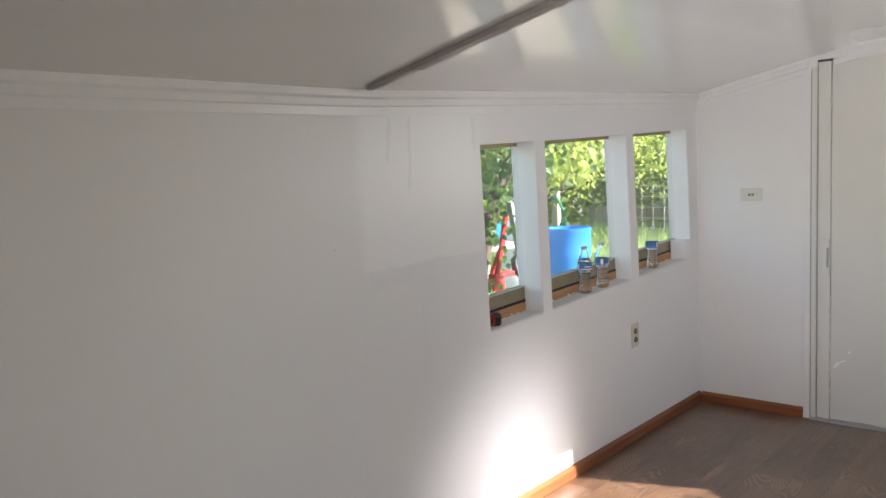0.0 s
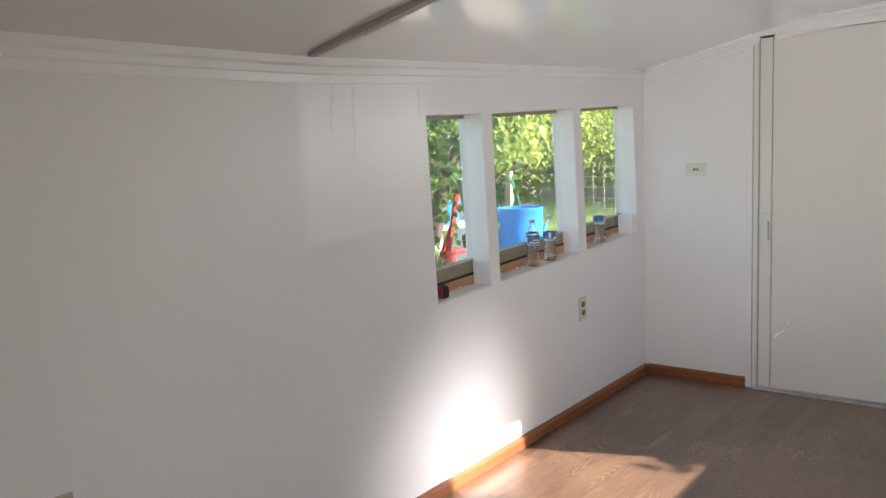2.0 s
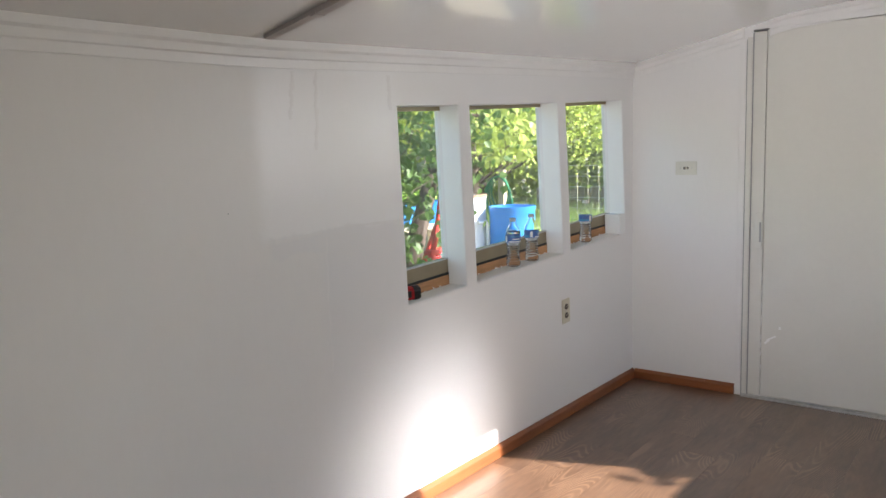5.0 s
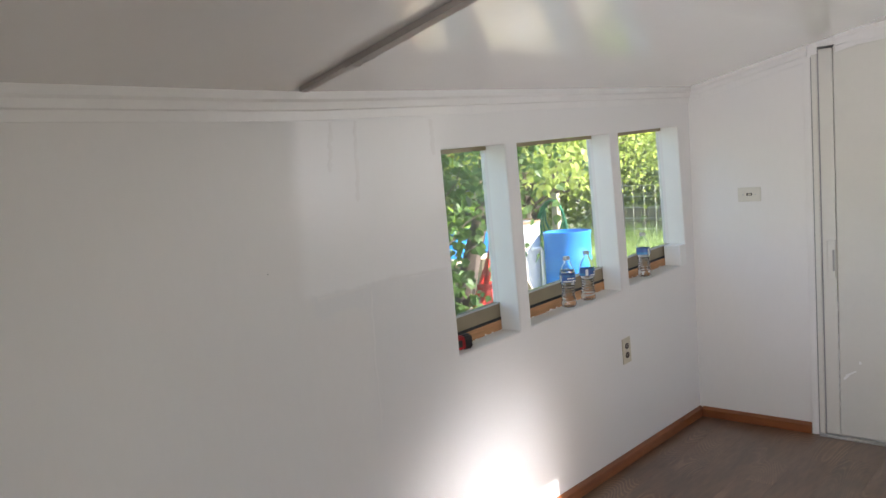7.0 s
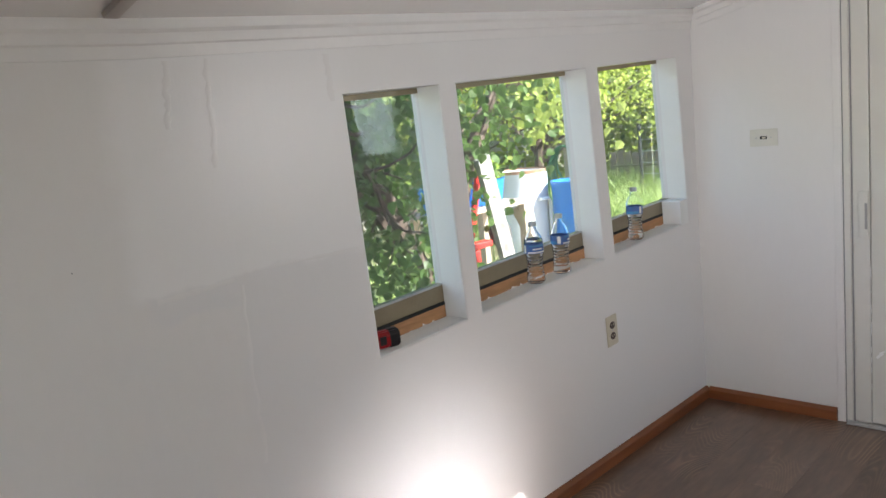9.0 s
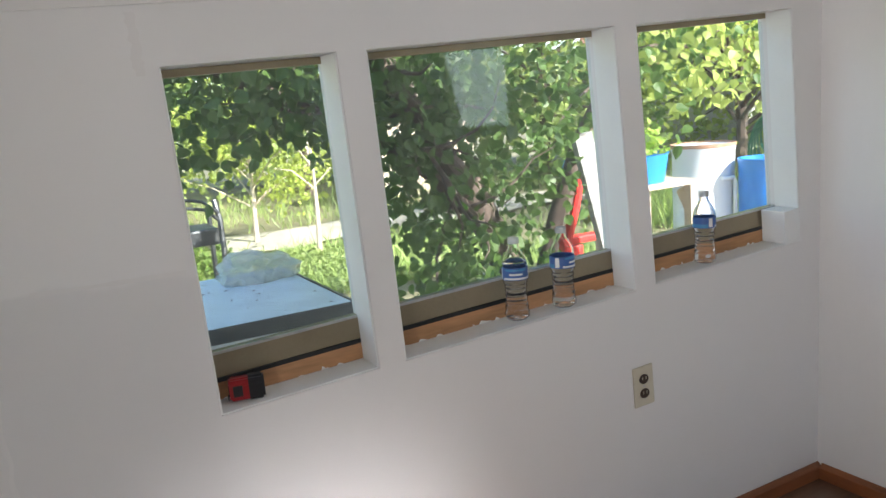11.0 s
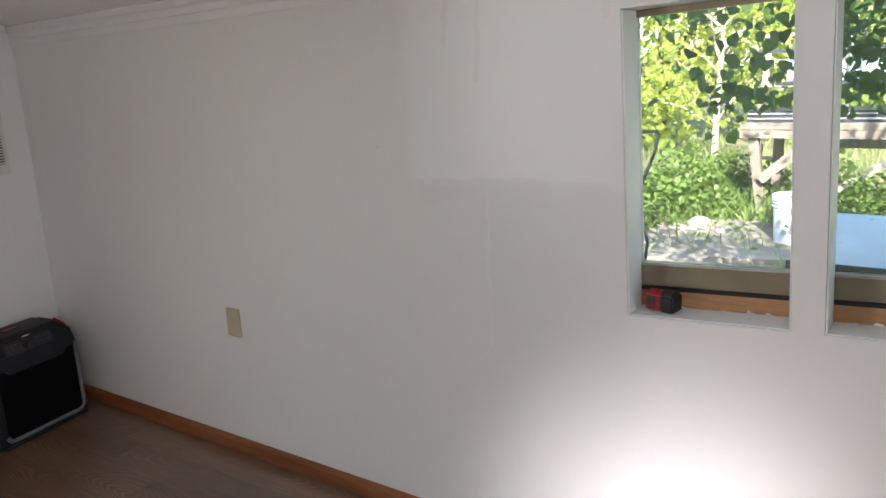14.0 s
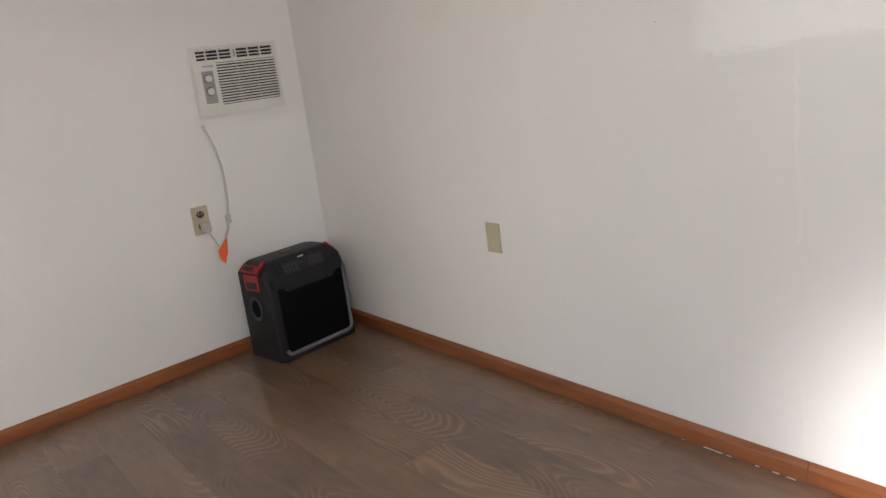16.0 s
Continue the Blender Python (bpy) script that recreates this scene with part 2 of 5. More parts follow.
M["cord"] = material("grey_cord", (0.5, 0.48, 0.44), 0.5, vary=0.05)
M["tag"] = material("orange_tag", (0.75, 0.11, 0.03), 0.5, vary=0.1)
M["black"] = material("black_plastic", (0.010, 0.010, 0.011), 0.42, vary=0.25, scale=14.0, fine=200.0, bump=0.15)
M["charcoal"] = material("charcoal_plastic", (0.011, 0.011, 0.013), 0.5, vary=0.2, scale=10.0, fine=220.0, bump=0.2, spec=0.3)
M["grille"] = material("black_cloth_grille", (0.002, 0.002, 0.0025), 0.9, vary=0.3, fine=300.0, bump=0.3, spec=0.15)
M["silver"] = material("grey_trim_plastic", (0.15, 0.15, 0.16), 0.4, 0.0, vary=0.1)
M["red"] = material("red_plastic", (0.30, 0.008, 0.010), 0.35, vary=0.12)
M["redmetal"] = material("red_painted_steel", (0.62, 0.03, 0.025), 0.4, vary=0.25, scale=12.0)
M["button"] = material("button_grey", (0.035, 0.035, 0.038), 0.4, vary=0.1)
M["plank"] = plank_material()
M["labelblue"] = material("label_blue", (0.05, 0.12, 0.34), 0.4, vary=0.05)
M["labelsky"] = material("label_pale_blue", (0.06, 0.24, 0.46), 0.4, vary=0.08)
M["white"] = material("white_plastic", (0.78, 0.78, 0.76), 0.4, vary=0.05)
M["capwhite"] = leaf_material("milky_cap_plastic", (0.70, 0.71, 0.70), (0.78, 0.79, 0.78), 0.6)
M["barewhite"] = material("glint_white_chip", (0.90, 0.90, 0.88), 0.3, vary=0.04)
M["glass"] = pane_material()
M["pet"] = glass_material("clear_pet", 0.0, (0.98, 0.99, 1.0), 1.12)
M["water"] = glass_material("water", 0.0, (1, 1, 1), 1.33)
M["sprout"] = leaf_material("fresh_green_sprouts", (0.16, 0.30, 0.04), (0.42, 0.58, 0.10), 0.55)
M["grass"] = leaf_material("grass_blades", (0.11, 0.21, 0.045), (0.38, 0.50, 0.16), 0.4)
M["weeds"] = leaf_material("weed_leaves", (0.035, 0.085, 0.018), (0.16, 0.25, 0.05), 0.35)
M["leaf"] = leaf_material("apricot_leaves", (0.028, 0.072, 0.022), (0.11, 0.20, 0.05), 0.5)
M["yellowleaf"] = leaf_material("yellow_green_leaves", (0.20, 0.31, 0.045), (0.48, 0.57, 0.12), 0.6)
# lighter leaf colour that carries the look of full sun
M["sunlitleaf"] = leaf_material("sunlit_tint_leaves", (0.17, 0.28, 0.05), (0.48, 0.57, 0.15), 0.6)
M["farleaf"] = leaf_material("far_leaves", (0.11, 0.18, 0.05), (0.33, 0.42, 0.13), 0.5)
M["bark"] = material("dark_bark", (0.075, 0.055, 0.045), 0.9, vary=0.5, scale=10.0, fine=60.0, bump=0.9, stretch=(1, 1, 0.25))
M["palebark"] = material("pale_bark", (0.42, 0.36, 0.28), 0.85, vary=0.35, scale=14.0, fine=70.0, bump=0.6, stretch=(1, 1, 0.3))
M["soil"] = material("dry_soil_and_grass", (0.075, 0.10, 0.03), 0.95, vary=0.5, scale=1.1, fine=22.0, bump=0.6, second=(0.26, 0.23, 0.13))
M["path"] = material("pale_gravel_path", (0.42, 0.38, 0.31), 0.95, vary=0.25, scale=2.0, fine=60.0, bump=0.6)
# white board with the leaves' dappled shade put into its patchy colour
M["dappled"] = material("dappled_white_board", (0.12, 0.115, 0.105), 0.8, vary=0.25, scale=16.0, fine=70.0, bump=0.5, second=(0.40, 0.395, 0.38))
M["greywood"] = material("weathered_wood", (0.36, 0.30, 0.24), 0.85, vary=0.35, scale=9.0, fine=70.0, bump=0.5, stretch=(1, 1, 0.3))
M["oldwood"] = material("old_grey_timber", (0.20, 0.165, 0.13), 0.85, vary=0.4, scale=9.0, fine=70.0, bump=0.5, stretch=(1, 1, 0.3))
M["paledirt"] = material("pale_bare_dirt", (0.30, 0.26, 0.20), 0.95, vary=0.3, scale=1.6, fine=40.0, bump=0.6)
M["sheetgrey"] = material("dusty_translucent_sheet", (0.36, 0.39, 0.41), 0.4, vary=0.15, scale=5.0)
M["tarp"] = material("pale_blue_sheet", (0.64, 0.74, 0.84), 0.45, vary=0.2, scale=3.5, fine=40.0, bump=0.4)
M["bluedrum"] = material("blue_drum_plastic", (0.02, 0.20, 0.62), 0.4, vary=0.15, scale=5.0, bump=0.1)
M["whitedrum"] = material("white_drum_plastic", (0.62, 0.65, 0.68), 0.45, vary=0.08, scale=4.0)
M["rust"] = material("rusty_band", (0.33, 0.19, 0.12), 0.7, 0.3, vary=0.4, scale=20.0)
M["steel"] = material("dark_steel", (0.06, 0.065, 0.07), 0.45, 0.6, vary=0.2)
M["bag"] = material("thin_plastic_bag", (0.62, 0.68, 0.70), 0.18, vary=0.2, scale=18.0, bump=0.8)
nodes, links = M["bag"].node_tree.nodes, M["bag"].node_tree.links
film_clear, film_mix = nodes.new("ShaderNodeBsdfTransparent"), nodes.new("ShaderNodeMixShader")
film_mix.inputs["Fac"].default_value = 0.42
links.new(nodes["Principled BSDF"].outputs[0], film_mix.inputs[1])
links.new(film_clear.outputs[0], film_mix.inputs[2])
links.new(film_mix.outputs[0], nodes["Material Output"].inputs["Surface"])
M["greenhose"] = material("green_hose", (0.02, 0.16, 0.09), 0.4, vary=0.2)
M["terracotta"] = material("terracotta_roof", (0.55, 0.27, 0.18), 0.8, vary=0.2, scale=6.0)
M["siding"] = material("outer_siding", (0.6, 0.58, 0.54), 0.6, vary=0.08, scale=3.0)

# ---- building blocks ----


def mesh_object(name, bm, mat, parent=None, smooth=False):
    me = bpy.data.meshes.new(name)
    bm.normal_update()
    bm.to_mesh(me)
    bm.free()
    for m in mat if isinstance(mat, (list, tuple)) else [mat]:
        me.materials.append(m)
    if smooth:
        me.polygons.foreach_set("use_smooth", [True] * len(me.polygons))
        me.set_sharp_from_angle(angle=radians(40))
    ob = new(name, me)
    ob.parent = parent
    return ob


def part(name, bm, mat, parent, label="", smooth=False):
    return tagged(mesh_object(name, bm, mat, parent, smooth), label)


def thing(name, at, label, category, group="", rz=0.0, rx=0.0, ry=0.0):
    ob = new(name)
    ob.matrix_basis = pose(*at, rx, ry, rz)
    return tagged(ob, label, category, group)


def structure(ob, label):
    return tagged(ob, label, kind="structure")


def add_box(bm, x0, x1, y0, y1, z0, z1, bevel=0.0, m=None):
    r = bmesh.ops.create_cube(bm, size=1.0)
    vs = r["verts"]
    bmesh.ops.transform(bm, matrix=Matrix.LocRotScale(((x0 + x1) / 2, (y0 + y1) / 2, (z0 + z1) / 2), None, (x1 - x0, y1 - y0, z1 - z0)), verts=vs)
    if bevel:
        es = {e for v in vs for e in v.link_edges}
        out = bmesh.ops.bevel(bm, geom=list(es), offset=bevel, segments=2, affect="EDGES", profile=0.6)
        vs = list({v for f in out["faces"] for v in f.verts} | {v for v in vs if v.is_valid})
    if m is not None:
        bmesh.ops.transform(bm, matrix=m, verts=vs)
    return bm


def box(x0, x1, y0, y1, z0, z1, bevel=0.0):
    return add_box(bmesh.new(), x0, x1, y0, y1, z0, z1, bevel)


def prism_x(bm, corners, x0, x1):
    """A slab between x0 and x1 whose outline lies in (y, z)."""
    a = [bm.verts.new((x0, y, z)) for y, z in corners]
    b = [bm.verts.new((x1, y, z)) for y, z in corners]
    bm.faces.new(a[::-1])
    bm.faces.new(b)
    for i in range(len(a)):
        j = (i + 1) % len(a)
        bm.faces.new((a[i], a[j], b[j], b[i]))
    return bm


def lathe(profile, steps=28, bm=None, at=(0, 0, 0)):
    """A turned shape about z from (radius, height) pairs."""
    bm = bm or bmesh.new()
    rings = []
    for r, z in profile:
        if r < 1e-5:
            rings.append([bm.verts.new((at[0], at[1], at[2] + z))])
        else:
            rings.append([bm.verts.new((at[0] + r * math.cos(2 * math.pi * i / steps), at[1] + r * math.sin(2 * math.pi * i / steps), at[2] + z)) for i in range(steps)])
    for a, b in zip(rings, rings[1:]):
        for i in range(steps):
            j = (i + 1) % steps
            q = [a[i % len(a)], a[j % len(a)], b[j % len(b)], b[i % len(b)]]
            u = list(dict.fromkeys(q))
            if len(u) > 2:
                bm.faces.new(u)
    return bm


def tube(points, radii, sides=8, bm=None):
    """A pipe or limb along points; radii one number or one a point."""
    bm = bm or bmesh.new()
    ps = [Vector(p) for p in points]
    if not isinstance(radii, (list, tuple)):
        radii = [radii] * len(ps)
    rings, ref = [], Vector((0.31, 0.17, 0.93))
    for i, p in enumerate(ps):
        d = (ps[min(i + 1, len(ps) - 1)] - ps[max(i - 1, 0)]).normalized()
        u = d.cross(ref)
        if u.length < 0.1:
            u = d.cross(Vector((1, 0, 0)))
        u.normalize()
        v = d.cross(u)
        rings.append([bm.verts.new(p + (u * math.cos(2 * math.pi * k / sides) + v * math.sin(2 * math.pi * k / sides)) * radii[i]) for k in range(sides)])
    for a, b in zip(rings, rings[1:]):
        for k in range(sides):
            bm.faces.new((a[k], a[(k + 1) % sides], b[(k + 1) % sides], b[k]))
    bm.faces.new(rings[0][::-1])
    bm.faces.new(rings[-1])
    return bm


def soup(name, verts, faces, mat, parent=None):
    me = bpy.data.meshes.new(name)
    me.from_pydata(verts, [], faces)
    me.materials.append(mat)
    me.update()
    ob = new(name, me)
    ob.parent = parent
    return ob


LEAF = np.array([(0, 0, 0), (0.42, 0.18, 0.10), (0.46, 0.52, 0.08), (0, 0.42, 0.0), (-0.42, 0.18, 0.10), (-0.46, 0.52, 0.08), (0, 1.05, -0.08)])
LEAF_FACES = [(0, 1, 2, 3), (0, 3, 5, 4), (3, 2, 6), (3, 6, 5)]


def leaves(name, centres, size, mat, parent, rng, droop=0.6):
    """Many small folded leaves, one mesh."""
    verts, faces = [], []
    for c in centres:
        s = size * rng.uniform(0.6, 1.25)
        e = Euler((rng.uniform(-1.2, 1.0) - droop, rng.uniform(-0.8, 0.8), rng.uniform(0, 6.283)))
        p = LEAF @ np.array(e.to_matrix()).T * s + np.array(c)
        k = len(verts)
        verts.extend(map(tuple, p))
        faces.extend(tuple(i + k for i in f) for f in LEAF_FACES)
    return soup(name, verts, faces, mat, parent)


def clump(rng, centre, spread, n):
    return [(centre[0] + rng.gauss(0, spread[0]), centre[1] + rng.gauss(0, spread[1]), centre[2] + rng.gauss(0, spread[2])) for _ in range(n)]


# ---- the room ----
YS, YN, XE = 0.98, 5.512, 2.4
SKEW = 5.7
SOUTH = pose(0, YS, 0, 0, 0, SKEW)  # the end wall with the air conditioner stands a little askew
# openings of the window wall: sill left, sill right, head right, head left, as (y, z)
OPEN = [
    ((3.598, 0.743), (3.957, 0.760), (3.930, 1.461), (3.573, 1.446)),
    ((4.022, 0.762), (4.732, 0.794), (4.690, 1.498), (3.997, 1.463)),
    ((4.801, 0.801), (5.420, 0.828), (5.373, 1.535), (4.760, 1.500)),
]


def build_window_wall():
    bm = bmesh.new()
    lo, hi = -0.42, 1.74
    (a, b, c, d), (e, f, g, h), (i, j, k, l) = OPEN
    x0, x1 = -0.12, 0.0
    prism_x(bm, [(0.88, lo), (a[0], lo), a, d, (d[0], hi), (0.88, hi)], x0, x1)
    for (p, q, r, s) in OPEN:
        prism_x(bm, [(p[0], lo), (q[0], lo), q, p], x0, x1)
        prism_x(bm, [s, r, (r[0], hi), (s[0], hi)], x0, x1)
    for (q, r), (p, s) in (((b, c), (e, h)), ((f, g), (i, l))):
        prism_x(bm, [(q[0], lo), (p[0], lo), p, s, (s[0], hi), (r[0], hi), r, q], x0, x1)
    prism_x(bm, [(j[0], lo), (YN + 0.1, lo), (YN + 0.1, hi), (k[0], hi), k, j], x0, x1)
    return structure(mesh_object("wall_west", bm, M["wall_repaired"]), "white painted panel wall with three window openings")


wall_west = build_window_wall()
structure(mesh_object("wall_north", add_box(add_box(box(0, 0.621, YN, YN + 0.1, -0.42, 2.2), 1.49, 1.53, YN, YN + 0.1, -0.42, 2.0), 0.621, 1.49, YN, YN + 0.1, 1.834, 2.3), M["wall"]), "white painted end wall beside a sliding door")
bm = bmesh.new()
for x0, x1, z0, z1 in ((1.53, 2.07, -0.42, 1.19), (1.53, 2.07, 1.71, 2.0), (2.07, XE + 0.1, -0.42, 2.0)):
    add_box(bm, x0, x1, YN, YN + 0.1, z0, z1)
structure(mesh_object("wall_north", bm, M["wall"]), "white painted end wall with a small window")
end_window = structure(new("window_4"), "small fixed window beside the sliding door")
for x0, x1, z0, z1 in ((1.531, 2.069, 1.191, 1.215), (1.531, 2.069, 1.685, 1.709), (1.531, 1.555, 1.2155, 1.6845), (2.045, 2.069, 1.2155, 1.6845)):
    part("window_frame", box(x0, x1, YN + 0.06, YN + 0.09, z0, z1, 0.003), M["bronze"], end_window)
end_pane = part("pane", box(1.5555, 2.0445, YN + 0.073, YN + 0.077, 1.2155, 1.6845), M["glass"], end_window, "clear glass pane")
end_pane.visible_shadow = False
structure(mesh_object("wall_closing", box(0.60, 1.51, YN + 0.101, YN + 0.15, -0.42, 1.95), M["wall"]), "plain wall behind the sliding door")
structure(mesh_object("wall_south", add_box(bmesh.new(), -0.0, XE + 0.1, -0.1, 0.0, -0.42, 2.4, m=SOUTH), M["wall"]), "white painted end wall with an air conditioner")
# unseen wall; its doorway is added for the fill lamp
bm = bmesh.new()
for y0, y1, z0, z1 in ((YS - 0.1, 1.6, -0.42, 2.0), (1.6, 2.2, 1.92, 2.0), (2.2, 4.60, -0.42, 2.0), (4.60, 5.16, -0.42, 1.08), (4.60, 5.16, 1.74, 2.0), (5.16, YN + 0.1, -0.42, 2.0), (1.6, 2.2, -0.42, 0.0)):
    add_box(bm, XE, XE + 0.1, y0, y1, z0, z1)
structure(mesh_object("wall_east", bm, M["wall"]), "unseen white wall with an added doorway and a small window")


def ceil_z(x, y):
    base = 1.563 + 0.0143 * y if y < 3.0 else 1.606 + 0.049 * (y - 3.0)
    return base + (0.205 * x if x < 0.8 else 0.164 + 0.06 * (x - 0.8))


bm = bmesh.new()
xs = [-0.13, 0.0, 0.2, 0.4, 0.6, 0.72, 0.8, 0.9, 1.1, 1.4, 1.8, 2.2, 2.51]
ys = [YS - 0.1 + i * (YN + 0.2 - YS) / 24 for i in range(25)]
grid = [[bm.verts.new((x, y, ceil_z(x, y))) for y in ys] for x in xs]
for i in range(len(xs) - 1):
    for j in range(len(ys) - 1):
        bm.faces.new((grid[i][j], grid[i][j + 1], grid[i + 1][j + 1], grid[i + 1][j]))
low = list(bm.faces)
ext = bmesh.ops.extrude_face_region(bm, geom=low)
bmesh.ops.translate(bm, vec=(0, 0, 0.14), verts=[v for v in ext["geom"] if isinstance(v, bmesh.types.BMVert)])
structure(mesh_object("ceiling", bm, M["ceiling"], smooth=True), "glossy white painted sloping ceiling")


def crown_run(points, inward, name, label):
    """A stepped moulding under the ceiling along points."""
    prof = [(0.0, -0.075), (0.008, -0.075), (0.010, -0.050), (0.016, -0.046), (0.016, -0.026), (0.024, -0.018), (0.024, 0.02), (0.0, 0.02)]
    bm = bmesh.new()
    rings = []
    for p in points:
        rings.append([bm.verts.new((p[0] + inward[0] * d, p[1] + inward[1] * d, ceil_z(max(0.0, p[0]), p[1]) + h)) for d, h in prof])
    for a, b in zip(rings, rings[1:]):
        for k in range(len(prof)):
            j = (k + 1) % len(prof)
            bm.faces.new((a[k], a[j], b[j], b[k]))
    bm.faces.new(rings[0][::-1])
    bm.faces.new(rings[-1])
    bmesh.ops.recalc_face_normals(bm, faces=list(bm.faces))
    return structure(mesh_object(name, bm, M["trim"]), label)


crown_run([(0.001, YS + 0.002 + i * (YN - YS - 0.004) / 24) for i in range(25)], (0.65, 0), "trim", "white stepped moulding under the ceiling")
crown_run([(0.03 + i * 0.05, YN - 0.001) for i in range(12)], (0, -0.8), "trim", "white moulding sloping along the end wall")
crown_run([(0.03 + i * 0.1, YS + 0.001 + (0.03 + i * 0.1) * math.tan(radians(SKEW))) for i in range(23)], (0, 0.9), "trim", "white moulding sloping along the end wall")
crown_run([(0.70 + i * 0.1, YN - 0.001) for i in range(17)], (0, -0.6), "trim", "white moulding above the sliding door")


def baseboard(name, p, q, inward, mat):
    """A board from p to q against a wall, its upper edge planed off towards the room."""
    bm = bmesh.new()
    prof = [(0.001, 0.001), (0.0165, 0.001), (0.0175, 0.003), (0.0175, 0.040), (0.0165, 0.0425), (0.006, 0.0535), (0.004, 0.0545), (0.001, 0.0545)]
    rows = [[bm.verts.new((c[0] + inward[0] * d, c[1] + inward[1] * d, z)) for d, z in prof] for c in (p, q)]
    for k in range(len(prof)):
        bm.faces.new((rows[0][k], rows[0][k - 1], rows[1][k - 1], rows[1][k]))
    bm.faces.new(rows[0])
    bm.faces.new(rows[1][::-1])
    bmesh.ops.recalc_face_normals(bm, faces=list(bm.faces))
    return structure(mesh_object(name, bm, M[mat]), "reddish-brown stained wooden baseboard")


west_board = baseboard("baseboard", (0, YS + 0.002), (0, 3.239), (1, 0), "oak")
baseboard("baseboard", (0, 3.241), (0, YN - 0.002), (1, 0), "oak")
baseboard("baseboard", (0.0185, YN), (0.5605, YN), (0, -1), "oak_x")
baseboard("baseboard", (0.019, 0), (XE - 0.002, 0), (0, 1), "oak_x").matrix_basis = SOUTH
rg = random.Random(41)
bm = bmesh.new()
for y, w in ((2.89, 0.006), (2.97, 0.022), (3.0, 0.016), (3.03, 0.010), (3.11, 0.008), (3.16, 0.012), (3.2, 0.016)):
    add_box(bm, 0.0178, 0.0178 + rg.uniform(0.001, 0.0025), y - w * 0.7, y + w * 0.7, 0.0004, rg.uniform(0.001, 0.003))
part("paint_fleck", bm, M["reveal"], west_board, "white paint flecks along the floor")

# sub-floor; the planks lie on it
floor = structure(mesh_object("floor", box(-0.0, XE, YS, YN, -0.12, -0.004), M["greywood"]), "brown wood-look vinyl plank floor")


# filler smeared over the joints of the repaired panel beside the windows
patch = thing("wall_patch", (0, 0, 0), "smeared filler ridges on a repainted wall patch", "wall patch")
rng = random.Random(5)
for (y0, z0, y1, z1, w) in ((3.113, 1.53, 3.100, 1.39, 0.010), (3.205, 1.535, 3.198, 1.30, 0.009), (3.216, 1.03, 3.216, 0.60, 0.006), (3.222, 0.30, 3.226, 0.10, 0.004), (3.30, 1.056, 3.57, 1.052, 0.005), (3.535, 1.545, 3.54, 1.43, 0.010), (3.02, 1.035, 3.20, 1.045, 0.008)):
    n = 14
    bm = bmesh.new()
    pts = [(y0 + (y1 - y0) * i / n + rng.uniform(-0.004, 0.004), z0 + (z1 - z0) * i / n) for i in range(n + 1)]
    horiz = abs(y1 - y0) > abs(z1 - z0)
    rows = []
    for (y, z) in pts:
        ww = w * rng.uniform(0.5, 1.1)
        o = (0, ww) if horiz else (ww, 0)
        rows.append([bm.verts.new((0.0006, y - o[0], z - o[1])), bm.verts.new((0.0011, y, z)), bm.verts.new((0.0006, y + o[0], z + o[1]))])
    for a, b in zip(rows, rows[1:]):
        for k in range(2):
            bm.faces.new((a[k], a[k + 1], b[k + 1], b[k]))
    bmesh.ops.recalc_face_normals(bm, faces=list(bm.faces))
    part("filler_ridge", bm, M["patch"], patch, "smeared filler ridge under paint", smooth=True)


# ---- windows ----
def rail(p, q, up, lo, hi):
    """Corners of a strip along the line from p to q, between two heights above it."""
    return [(p[0] + up[0] * lo, p[1] + up[1] * lo), (q[0] + up[0] * lo, q[1] + up[1] * lo), (q[0] + up[0] * hi, q[1] + up[1] * hi), (p[0] + up[0] * hi, p[1] + up[1] * hi)]


